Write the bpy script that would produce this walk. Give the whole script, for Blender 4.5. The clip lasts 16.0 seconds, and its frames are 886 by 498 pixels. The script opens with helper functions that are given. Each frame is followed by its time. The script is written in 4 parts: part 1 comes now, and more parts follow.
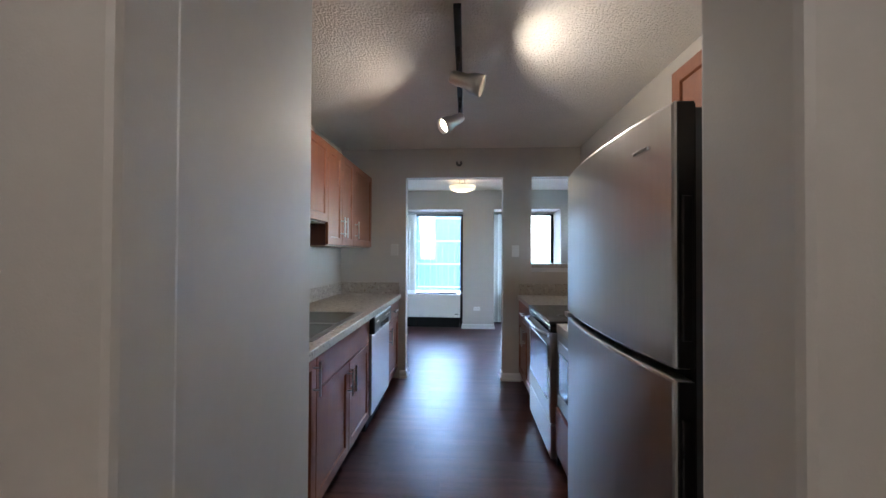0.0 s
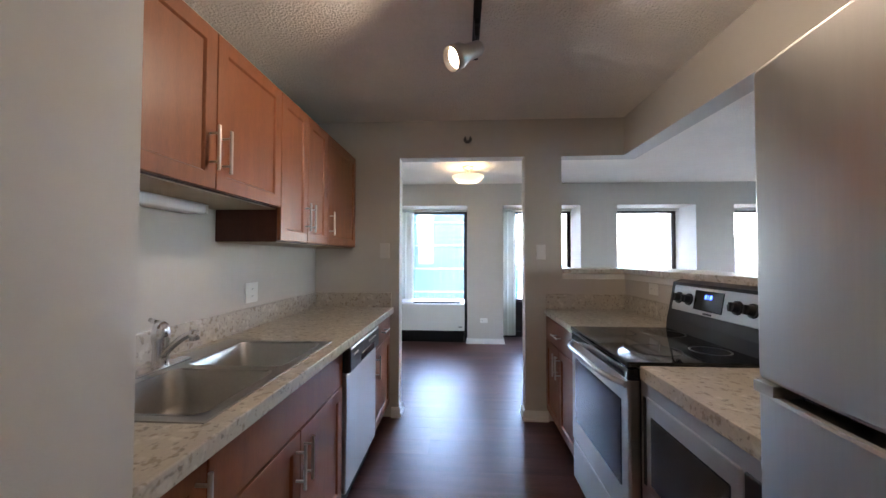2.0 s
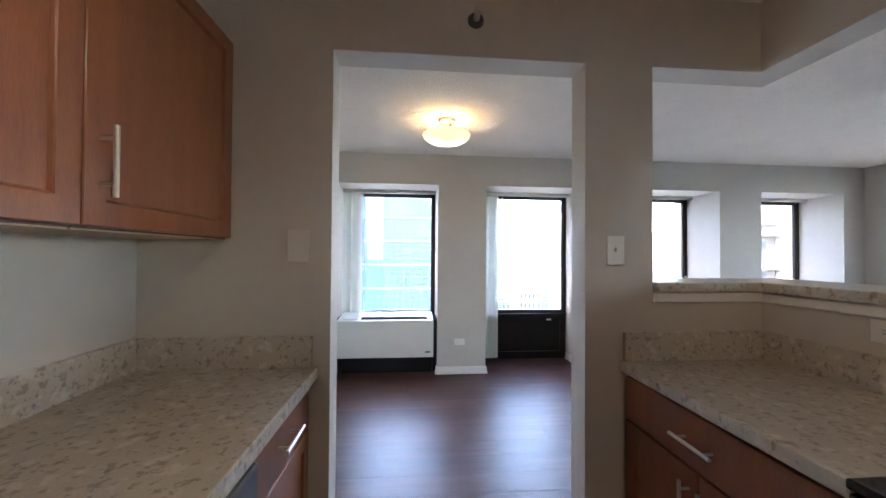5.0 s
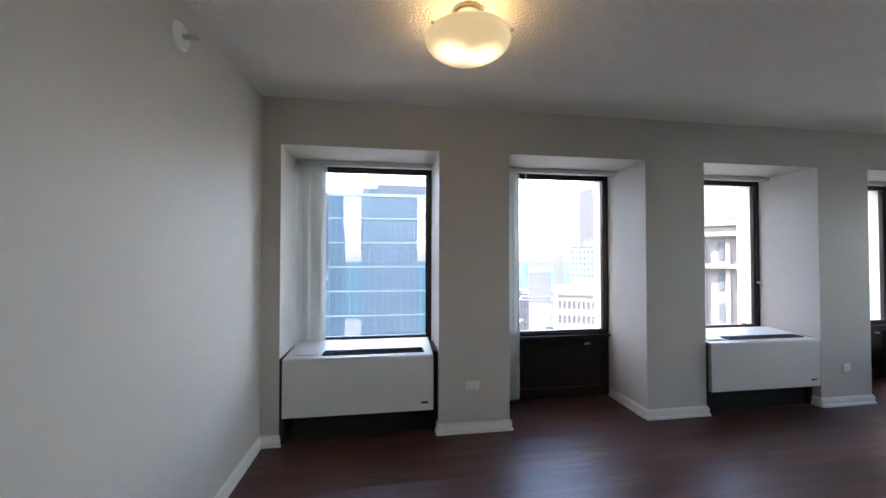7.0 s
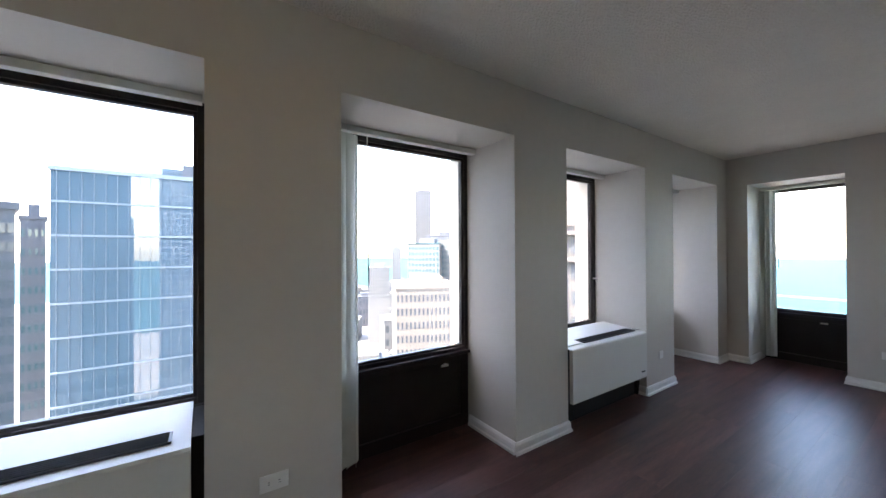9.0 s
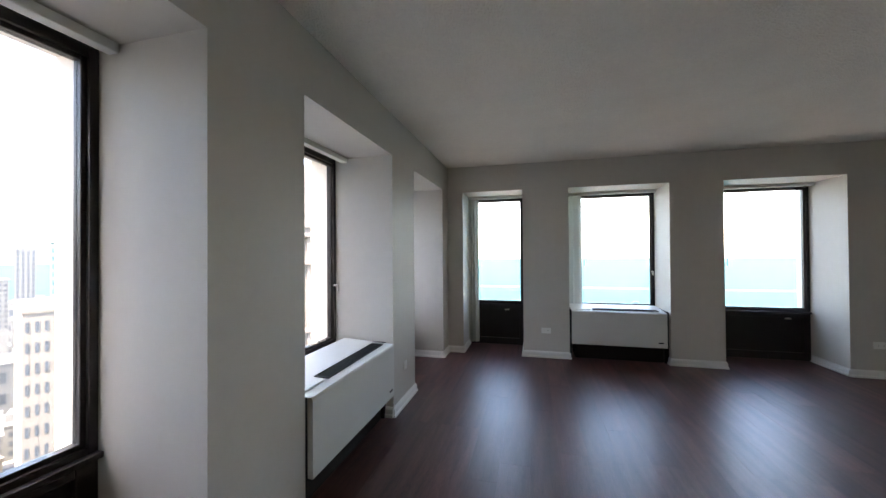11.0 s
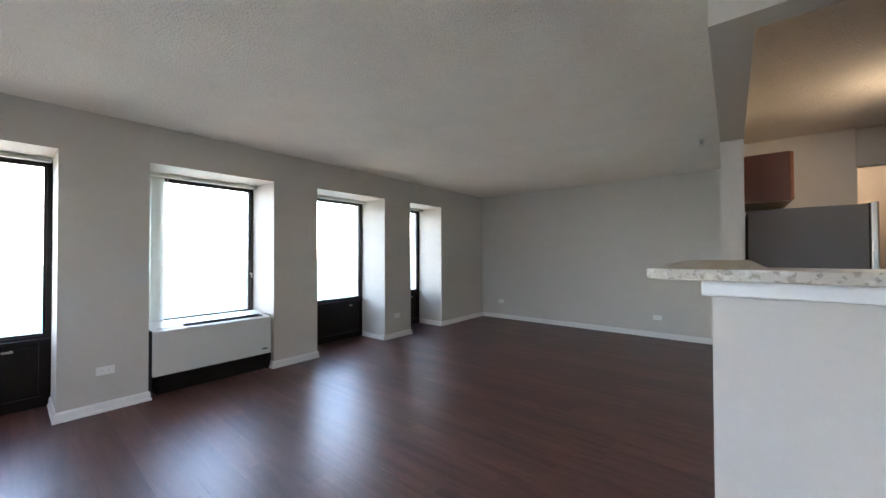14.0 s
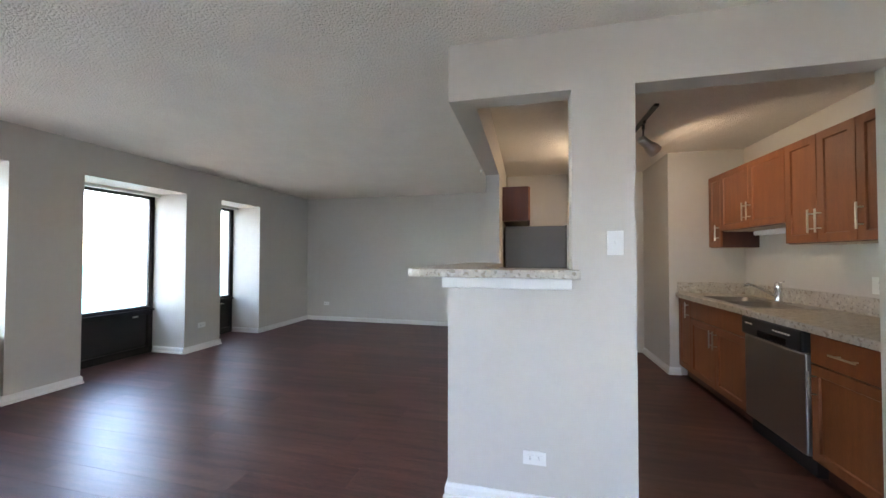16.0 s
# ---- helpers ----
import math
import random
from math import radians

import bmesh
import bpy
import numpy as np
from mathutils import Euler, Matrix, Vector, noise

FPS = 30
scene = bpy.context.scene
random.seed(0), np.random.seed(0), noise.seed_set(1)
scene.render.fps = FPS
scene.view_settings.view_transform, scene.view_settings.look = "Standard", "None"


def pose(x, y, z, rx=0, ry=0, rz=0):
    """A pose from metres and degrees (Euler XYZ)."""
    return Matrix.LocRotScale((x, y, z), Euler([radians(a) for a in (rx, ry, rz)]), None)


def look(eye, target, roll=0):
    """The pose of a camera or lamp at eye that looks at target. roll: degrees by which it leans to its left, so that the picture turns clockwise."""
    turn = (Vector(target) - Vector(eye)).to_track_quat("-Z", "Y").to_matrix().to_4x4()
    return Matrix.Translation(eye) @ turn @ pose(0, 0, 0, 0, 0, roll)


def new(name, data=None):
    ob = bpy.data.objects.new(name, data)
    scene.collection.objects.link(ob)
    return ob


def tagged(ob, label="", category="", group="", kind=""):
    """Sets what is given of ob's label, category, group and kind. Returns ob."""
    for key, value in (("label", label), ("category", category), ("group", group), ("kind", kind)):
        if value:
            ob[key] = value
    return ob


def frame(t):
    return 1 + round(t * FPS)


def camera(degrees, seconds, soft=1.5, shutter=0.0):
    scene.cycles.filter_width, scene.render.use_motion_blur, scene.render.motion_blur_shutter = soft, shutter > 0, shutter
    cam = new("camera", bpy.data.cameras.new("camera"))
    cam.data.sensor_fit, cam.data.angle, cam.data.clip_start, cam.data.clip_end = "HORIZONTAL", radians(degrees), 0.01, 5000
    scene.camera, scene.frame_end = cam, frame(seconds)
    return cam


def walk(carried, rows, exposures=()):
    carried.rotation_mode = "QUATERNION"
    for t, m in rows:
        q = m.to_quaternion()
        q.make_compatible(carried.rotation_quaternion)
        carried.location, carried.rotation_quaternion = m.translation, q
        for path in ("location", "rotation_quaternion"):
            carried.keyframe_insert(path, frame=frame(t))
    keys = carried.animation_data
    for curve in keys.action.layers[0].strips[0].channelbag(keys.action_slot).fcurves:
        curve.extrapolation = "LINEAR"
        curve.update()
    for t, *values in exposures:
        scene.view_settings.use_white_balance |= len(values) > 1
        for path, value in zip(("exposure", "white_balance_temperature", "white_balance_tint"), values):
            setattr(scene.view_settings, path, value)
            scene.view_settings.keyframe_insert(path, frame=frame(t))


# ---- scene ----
cam = camera(102.7, 16.0)
EXPOSURES = [(0, 5.55, 5800, 13), (1.0, 5.65, 6350, 16), (3.7, 5.55, 6750, 19), (6.0, 5.3, 7050, 18), (7.0, 4.4, 7200, 18), (8.0, 4.3, 7350, 18), (9.2, 4.28, 7350, 18), (11.5, 4.42, 7800, 17), (12.5, 4.85, 7850, 17), (14.0, 5.18, 7700, 17), (16, 5.45, 7450, 17)]
PATH = [
    (0, (1.218, -0.200, 1.329), (1.095, 1.796, 1.352), 0.26),
    (0.5, (1.234, 0.024, 1.323), (1.112, 2.020, 1.351), 0.05),
    (1, (1.245, 0.240, 1.314), (1.128, 2.237, 1.350), 0.20),
    (1.5, (1.174, 0.462, 1.302), (1.062, 2.459, 1.343), 0.21),
    (2, (1.116, 0.640, 1.305), (1.003, 2.636, 1.354), 0.12),
    (2.5, (1.119, 0.840, 1.307), (1.010, 2.836, 1.351), -0.17),
    (3, (1.135, 1.044, 1.298), (1.031, 3.040, 1.352), -0.08),
    (3.5, (1.097, 1.260, 1.286), (0.993, 3.257, 1.338), -0.13),
    (3.7, (1.074, 1.374, 1.304), (1.007, 3.372, 1.347), -0.02),
    (6, (0.844, 2.809, 1.340), (1.085, 4.794, 1.365), 0.16),
    (6.5, (0.856, 3.172, 1.344), (1.118, 5.155, 1.370), 0.05),
    (7, (0.834, 3.461, 1.323), (1.120, 5.440, 1.359), 0.06),
    (7.5, (0.865, 3.741, 1.360), (1.217, 5.710, 1.389), 0.08),
    (8, (0.951, 3.970, 1.348), (1.526, 5.885, 1.373), -0.00),
    (8.5, (1.052, 4.256, 1.372), (1.882, 6.076, 1.384), -0.26),
    (9, (1.189, 4.400, 1.337), (2.300, 6.062, 1.351), -0.26),
    (11.5, (2.026, 5.073, 1.317), (4.023, 5.182, 1.327), -0.43),
    (12, (2.155, 5.104, 1.313), (4.135, 4.820, 1.313), -0.39),
    (12.5, (2.378, 5.154, 1.272), (4.255, 4.463, 1.278), -0.31),
    (13, (2.449, 5.176, 1.254), (4.179, 4.172, 1.274), -0.33),
    (13.5, (2.490, 5.241, 1.281), (4.033, 3.969, 1.307), -0.20),
    (14, (2.488, 5.341, 1.280), (3.752, 3.791, 1.307), -0.27),
    (14.5, (2.402, 5.385, 1.264), (3.437, 3.673, 1.296), -0.30),
    (15, (2.252, 5.467, 1.272), (3.116, 3.664, 1.305), -0.27),
    (15.5, (2.154, 5.493, 1.282), (2.847, 3.617, 1.316), -0.03),
    (16, (2.133, 5.555, 1.287), (2.593, 3.609, 1.328), 0.14),
]
walk(cam, [(t, look(eye, target, roll)) for t, eye, target, roll in PATH], EXPOSURES)

# ---- world, sun, lamps ----
world = bpy.data.worlds.new("world")
scene.world = world
world.use_nodes = True
wn = world.node_tree
sky = wn.nodes.new("ShaderNodeTexSky")
sky.sky_type, sky.sun_disc = "NISHITA", False
SUN_EL, SUN_AZ = 52.0, 273.5
sky.sun_elevation, sky.sun_rotation = radians(SUN_EL), radians(SUN_AZ)
sky.dust_density, sky.air_density = 1.4, 1.0
wn.links.new(sky.outputs[0], wn.nodes["Background"].inputs[0])
wn.nodes["Background"].inputs[1].default_value = 0.15

sun = new("sun", bpy.data.lights.new("sun", "SUN"))
sun.data.energy, sun.data.angle, sun.data.color = 2.0, radians(0.5), (1.0, 0.95, 0.88)
sd = Vector((math.sin(radians(SUN_AZ)) * math.cos(radians(SUN_EL)), math.cos(radians(SUN_AZ)) * math.cos(radians(SUN_EL)), math.sin(radians(SUN_EL))))
sun.matrix_world = look(sd * 50, (0, 0, 0))


def spot(name, eye, target, watts, angle, color=(1.0, 0.86, 0.68)):
    ob = new(name, bpy.data.lights.new(name, "SPOT"))
    ob.data.energy, ob.data.spot_size, ob.data.spot_blend, ob.data.color = watts, radians(angle), 0.5, color
    ob.data.shadow_soft_size = 0.045
    ob.matrix_world = look(eye, target)
    return ob


def bulb_light(name, at, watts, color=(1.0, 0.78, 0.48), size=0.05):
    ob = new(name, bpy.data.lights.new(name, "POINT"))
    ob.data.energy, ob.data.color, ob.data.shadow_soft_size = watts, color, size
    ob.location = at
    return ob


# ---- materials ----
def mat(name, color, rough=0.5, metal=0.0, **kw):
    """Principled material with two scales of tint variation and a fine bump."""
    m = bpy.data.materials.new(name)
    m.use_nodes = True
    nt = m.node_tree
    b = nt.nodes["Principled BSDF"]
    b.inputs["Base Color"].default_value = (*color, 1)
    b.inputs["Roughness"].default_value, b.inputs["Metallic"].default_value = rough, metal
    co = nt.nodes.new("ShaderNodeTexCoord")
    src = co.outputs["Object"]
    if kw.get("stretch"):
        mp = nt.nodes.new("ShaderNodeMapping")
        mp.inputs["Scale"].default_value = kw["stretch"]
        nt.links.new(src, mp.inputs[0])
        src = mp.outputs[0]

    if kw.get("perobj"):
        oj = nt.nodes.new("ShaderNodeObjectInfo")
        sc = nt.nodes.new("ShaderNodeVectorMath")
        sc.operation = "MULTIPLY_ADD"
        sc.inputs[1].default_value = (37.0, 91.0, 13.0)
        nt.links.new(oj.outputs["Random"], sc.inputs[0])
        nt.links.new(src, sc.inputs[2])
        src = sc.outputs[0]

    def tex(scale, detail=4, rgh=0.6):
        n = nt.nodes.new("ShaderNodeTexNoise")
        n.inputs["Scale"].default_value, n.inputs["Detail"].default_value, n.inputs["Roughness"].default_value = scale, detail, rgh
        nt.links.new(src, n.inputs["Vector"])
        return n

    if kw.get("vary"):
        a, c = kw["vary"], kw.get("vscale", 2.0)
        n1, n2 = tex(c), tex(c * 14)
        add = nt.nodes.new("ShaderNodeMath")
        add.operation = "ADD"
        nt.links.new(n1.outputs["Fac"], add.inputs[0])
        nt.links.new(n2.outputs["Fac"], add.inputs[1])
        rmp = nt.nodes.new("ShaderNodeMapRange")
        rmp.inputs["From Min"].default_value, rmp.inputs["From Max"].default_value = 0.6, 1.4
        nt.links.new(add.outputs[0], rmp.inputs["Value"])
        mix = nt.nodes.new("ShaderNodeMix")
        mix.data_type = "RGBA"
        mix.inputs["A"].default_value = (*[v * (1 - a) for v in color], 1)
        mix.inputs["B"].default_value = (*[min(1, v * (1 + a)) for v in color], 1)
        nt.links.new(rmp.outputs[0], mix.inputs["Factor"])
        out = mix.outputs["Result"]
        if kw.get("perobj"):
            oi = nt.nodes.new("ShaderNodeObjectInfo")
            r2 = nt.nodes.new("ShaderNodeMapRange")
            r2.inputs["To Min"].default_value, r2.inputs["To Max"].default_value = 1 - kw["perobj"], 1 + kw["perobj"]
            nt.links.new(oi.outputs["Random"], r2.inputs["Value"])
            hv = nt.nodes.new("ShaderNodeHueSaturation")
            nt.links.new(r2.outputs[0], hv.inputs["Value"])
            nt.links.new(out, hv.inputs["Color"])
            out = hv.outputs[0]
        nt.links.new(out, b.inputs["Base Color"])
        if kw.get("rvary"):
            rr = nt.nodes.new("ShaderNodeMapRange")
            rr.inputs["To Min"].default_value, rr.inputs["To Max"].default_value = rough - kw["rvary"], rough + kw["rvary"]
            nt.links.new(n2.outputs["Fac"], rr.inputs["Value"])
            nt.links.new(rr.outputs[0], b.inputs["Roughness"])
    if kw.get("bump"):
        strength, scale, dist = kw["bump"]
        n3 = tex(scale, 3, 0.5)
        bp = nt.nodes.new("ShaderNodeBump")
        bp.inputs["Strength"].default_value, bp.inputs["Distance"].default_value = strength, dist
        nt.links.new(n3.outputs["Fac"], bp.inputs["Height"])
        nt.links.new(bp.outputs[0], b.inputs["Normal"])
    if kw.get("emit"):
        b.inputs["Emission Color"].default_value = (*kw["emit"][:3], 1)
        b.inputs["Emission Strength"].default_value = kw["emit"][3]
    if kw.get("coat"):
        b.inputs["Coat Weight"].default_value, b.inputs["Coat Roughness"].default_value = kw["coat"], 0.15
    if "spec" in kw:
        b.inputs["Specular IOR Level"].default_value = kw["spec"]
    return m


WALL = mat("wall_paint", (0.575, 0.54, 0.485), 0.55, vary=0.03, vscale=1.2, bump=(0.15, 260, 0.002))
CEIL = mat("popcorn_ceiling", (0.88, 0.825, 0.745), 0.9, vary=0.05, vscale=3, bump=(0.75, 88, 0.026))
TRIM = mat("white_trim_paint", (0.78, 0.77, 0.74), 0.35, vary=0.03, vscale=3)
CHERRY = mat("cherry_wood", (0.225, 0.070, 0.024), 0.42, vary=0.26, vscale=2.4, stretch=(9, 9, 1.0), bump=(0.1, 60, 0.002), coat=0.05)
# darker copy of the cherry: shade of bodies and toe kicks put into the colour
CHERRY_DARK = mat("cherry_shade", (0.075, 0.022, 0.014), 0.45, vary=0.28, vscale=3.0, stretch=(9, 9, 1.0))
FLOORM = mat("dark_plank", (0.088, 0.036, 0.030), 0.38, vary=0.75, vscale=1.6, stretch=(1.1, 12, 1), perobj=0.25, rvary=0.07, bump=(0.12, 40, 0.002))
GAPM = mat("plank_gap", (0.012, 0.006, 0.005), 0.7)
BRONZE = mat("dark_bronze_frame", (0.020, 0.016, 0.016), 0.38, vary=0.2, vscale=6, spec=0.4)
HVACM = mat("cream_enamel", (0.66, 0.655, 0.61), 0.4, vary=0.03, vscale=4)
BLACK = mat("black_plastic", (0.012, 0.012, 0.013), 0.3, vary=0.2, vscale=10)
FRSIDE = mat("grey_enamel_side", (0.09, 0.09, 0.094), 0.4, vary=0.05, vscale=3, bump=(0.1, 200, 0.001))
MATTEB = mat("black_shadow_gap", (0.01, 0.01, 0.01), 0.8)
GLASSB = mat("black_ceramic_glass", (0.008, 0.008, 0.009), 0.06, vary=0.1, vscale=8)
OVENW = mat("oven_window_glass", (0.02, 0.022, 0.026), 0.08, vary=0.1, vscale=8)
STEEL = mat("brushed_steel", (0.56, 0.55, 0.54), 0.33, 1.0, vary=0.05, vscale=3, stretch=(1, 1, 40), rvary=0.06)
STEELV = mat("brushed_steel_door", (0.57, 0.55, 0.515), 0.32, 1.0, vary=0.04, vscale=3, stretch=(30, 30, 1), rvary=0.02)
SINKM = mat("sink_steel", (0.42, 0.405, 0.385), 0.33, 1.0, vary=0.08, vscale=6, rvary=0.08)
CHROME = mat("chrome", (0.75, 0.75, 0.76), 0.12, 1.0, vary=0.02, vscale=9)
NICKEL = mat("brushed_nickel", (0.60, 0.57, 0.53), 0.3, 1.0, vary=0.05, vscale=20)
PLATE = mat("white_plastic_plate", (0.80, 0.79, 0.75), 0.35, vary=0.02, vscale=8)
PLATEW = mat("painted_plate", (0.66, 0.64, 0.59), 0.4, vary=0.02, vscale=8)
DARKP = mat("dark_grille", (0.03, 0.03, 0.034), 0.5, vary=0.2, vscale=20)
BLINDM = mat("vinyl_blind", (0.72, 0.73, 0.68), 0.5, vary=0.04, vscale=5)
def translucent(m, share):
    nt = m.node_tree
    b = nt.nodes["Principled BSDF"]
    t = nt.nodes.new("ShaderNodeBsdfTranslucent")
    t.inputs[0].default_value = (0.92, 0.92, 0.86, 1)
    x = nt.nodes.new("ShaderNodeMixShader")
    x.inputs[0].default_value = share
    nt.links.new(b.outputs[0], x.inputs[1])
    nt.links.new(t.outputs[0], x.inputs[2])
    nt.links.new(x.outputs[0], nt.nodes["Material Output"].inputs[0])


translucent(BLINDM, 0.16)
DISPLAY = mat("blue_digits", (0.02, 0.03, 0.2), 0.4, emit=(0.05, 0.12, 1.0, 0.15))
BULBM = mat("lamp_face", (0.9, 0.8, 0.6), 0.5, emit=(1.0, 0.80, 0.52, 2.0))
DOORM = mat("dark_door_paint", (0.10, 0.085, 0.075), 0.45, vary=0.1, vscale=4)
# tan stands for warm lamp light, put into the hall wall's colour
HALLM = mat("hall_lamp_tint", (0.45, 0.36, 0.27), 0.55, vary=0.04, vscale=1.5, bump=(0.15, 260, 0.002))
TAN = mat("tan_board", (0.42, 0.33, 0.23), 0.6, vary=0.1, vscale=12)
LAMPTUBE = mat("white_lamp_housing", (0.82, 0.82, 0.84), 0.35, vary=0.02, vscale=6)


def laminate():
    """Speckled beige laminate: soft clouds with tan and grey flecks."""
    m = mat("speckled_laminate", (0.50, 0.455, 0.385), 0.42, vary=0.12, vscale=9)
    nt = m.node_tree
    b = nt.nodes["Principled BSDF"]
    base = b.inputs["Base Color"].links[0].from_socket
    co = nt.nodes["Texture Coordinate"]
    for scale, lo, hi, col, k in ((36, 0.585, 0.66, (0.24, 0.18, 0.12), 0.62), (62, 0.61, 0.68, (0.17, 0.15, 0.13), 0.65), (26, 0.57, 0.68, (0.66, 0.62, 0.55), 0.7)):
        n = nt.nodes.new("ShaderNodeTexNoise")
        n.inputs["Scale"].default_value, n.inputs["Detail"].default_value = scale, 2
        mp = nt.nodes.new("ShaderNodeMapping")
        mp.inputs["Location"].default_value = (scale, scale * 0.3, 1)
        nt.links.new(co.outputs["Object"], mp.inputs[0])
        nt.links.new(mp.outputs[0], n.inputs["Vector"])
        r = nt.nodes.new("ShaderNodeMapRange")
        r.inputs["From Min"].default_value, r.inputs["From Max"].default_value, r.inputs["To Max"].default_value = lo, hi, k
        nt.links.new(n.outputs["Fac"], r.inputs["Value"])
        x = nt.nodes.new("ShaderNodeMix")
        x.data_type = "RGBA"
        nt.links.new(r.outputs[0], x.inputs["Factor"])
        nt.links.new(base, x.inputs["A"])
        x.inputs["B"].default_value = (*col, 1)
        base = x.outputs["Result"]
    nt.links.new(base, b.inputs["Base Color"])
    return m


LAMINATE = laminate()


def glass(name, tint=(1, 1, 1), rough=0.0):
    m = bpy.data.materials.new(name)
    m.use_nodes = True
    b = m.node_tree.nodes["Principled BSDF"]
    b.inputs["Base Color"].default_value = (*tint, 1)
    b.inputs["Roughness"].default_value, b.inputs["IOR"].default_value = rough, 1.3
    b.inputs["Transmission Weight"].default_value = 1.0
    return m


PANE = glass("window_glass", (0.97, 0.985, 0.99))


# bright spots of two bulbs are painted into the bowl's emission
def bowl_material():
    m = mat("frosted_bowl_painted_glow", (0.85, 0.75, 0.55), 0.35)
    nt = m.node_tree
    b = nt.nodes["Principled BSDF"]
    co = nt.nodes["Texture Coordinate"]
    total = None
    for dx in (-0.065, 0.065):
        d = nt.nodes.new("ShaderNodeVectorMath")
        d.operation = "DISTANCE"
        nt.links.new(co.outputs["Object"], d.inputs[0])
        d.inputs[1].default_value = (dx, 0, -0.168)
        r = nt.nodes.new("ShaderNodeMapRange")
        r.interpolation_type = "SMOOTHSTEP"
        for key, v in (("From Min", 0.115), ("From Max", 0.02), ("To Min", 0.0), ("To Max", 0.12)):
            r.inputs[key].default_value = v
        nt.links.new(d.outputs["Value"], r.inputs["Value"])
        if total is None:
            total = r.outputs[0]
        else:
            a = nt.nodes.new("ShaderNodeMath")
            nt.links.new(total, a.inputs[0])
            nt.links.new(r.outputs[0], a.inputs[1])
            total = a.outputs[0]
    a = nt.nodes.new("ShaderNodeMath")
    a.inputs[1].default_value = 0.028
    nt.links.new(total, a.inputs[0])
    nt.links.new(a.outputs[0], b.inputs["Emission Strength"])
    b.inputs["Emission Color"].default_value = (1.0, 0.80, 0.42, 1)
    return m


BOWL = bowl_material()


# ---- mesh helpers ----
def box(bm, x0, x1, y0, y1, z0, z1, bevel=0.0):
    v = [bm.verts.new(p) for p in ((x0, y0, z0), (x1, y0, z0), (x1, y1, z0), (x0, y1, z0), (x0, y0, z1), (x1, y0, z1), (x1, y1, z1), (x0, y1, z1))]
    fs = [bm.faces.new([v[i] for i in q]) for q in ((3, 2, 1, 0), (4, 5, 6, 7), (0, 1, 5, 4), (1, 2, 6, 5), (2, 3, 7, 6), (3, 0, 4, 7))]
    if bevel:
        es = list({e for f in fs for e in f.edges})
        bmesh.ops.bevel(bm, geom=es, offset=bevel, segments=2, affect="EDGES", profile=0.5)
    return bm


def cyl(bm, a, b, r0, r1=None, n=20):
    """A capped, tapered rod from a to b."""
    a, b = Vector(a), Vector(b)
    r1 = r0 if r1 is None else r1
    m = Matrix.Translation((a + b) / 2) @ (b - a).to_track_quat("Z", "Y").to_matrix().to_4x4()
    bmesh.ops.create_cone(bm, cap_ends=True, segments=n, radius1=r0, radius2=r1, depth=(b - a).length, matrix=m)
    return bm


def lathe(bm, prof, n=40, centre=(0, 0, 0)):
    rings = []
    for r, z in prof:
        rings.append([bm.verts.new((centre[0] + r * math.cos(2 * math.pi * i / n), centre[1] + r * math.sin(2 * math.pi * i / n), centre[2] + z)) for i in range(n)])
    for p, q in zip(rings, rings[1:]):
        for i in range(n):
            bm.faces.new((p[i], p[(i + 1) % n], q[(i + 1) % n], q[i]))
    return bm


def B(*boxes, bevel=0.0):
    bm = bmesh.new()
    for b in boxes:
        box(bm, *b, bevel=bevel)
    return bm


def pierced(xs, ys, holes, z0, z1):
    """A slab over the grid of xs and ys, with the cells in holes left open."""
    bm = bmesh.new()
    top = {(i, j): bm.verts.new((x, y, z1)) for i, x in enumerate(xs) for j, y in enumerate(ys)}
    fs = [bm.faces.new((top[i, j], top[i + 1, j], top[i + 1, j + 1], top[i, j + 1])) for i in range(len(xs) - 1) for j in range(len(ys) - 1) if (i, j) not in holes]
    ex = bmesh.ops.extrude_face_region(bm, geom=fs)
    bmesh.ops.translate(bm, verts=[v for v in ex["geom"] if isinstance(v, bmesh.types.BMVert)], vec=(0, 0, z0 - z1))
    return bm


def link(name, bm, material, smooth=False):
    bmesh.ops.recalc_face_normals(bm, faces=bm.faces)
    me = bpy.data.meshes.new(name)
    bm.to_mesh(me)
    bm.free()
    me.materials.append(material)
    if smooth:
        for p in me.polygons:
            p.use_smooth = True
    return new(name, me)


def part(name, bm, material, parent, label="", smooth=False):
    ob = link(name, bm, material, smooth)
    ob.parent = parent
    return tagged(ob, label) if label else ob


def thing(name, m, label, category, group="", kind=""):
    ob = new(name)
    ob.empty_display_size = 0.1
    ob.matrix_world = m
    return tagged(ob, label, category, group, kind)


def setting(name, bm, material, label, category):
    return tagged(link(name, bm, material), label, category, kind="structure")


def rounded_rod(points, r, name="tube", res=6):
    c = bpy.data.curves.new(name, "CURVE")
    c.dimensions, c.bevel_depth, c.bevel_resolution, c.use_fill_caps = "3D", r, 4, True
    s = c.splines.new("BEZIER")
    s.bezier_points.add(len(points) - 1)
    for p, q in zip(s.bezier_points, points):
        p.co, p.handle_left_type, p.handle_right_type = q, "AUTO", "AUTO"
    s.resolution_u = res
    return c


def curve_part(name, points, r, material, parent):
    c = rounded_rod(points, r, name)
    c.materials.append(material)
    ob = new(name, c)
    ob.parent = parent
    return ob


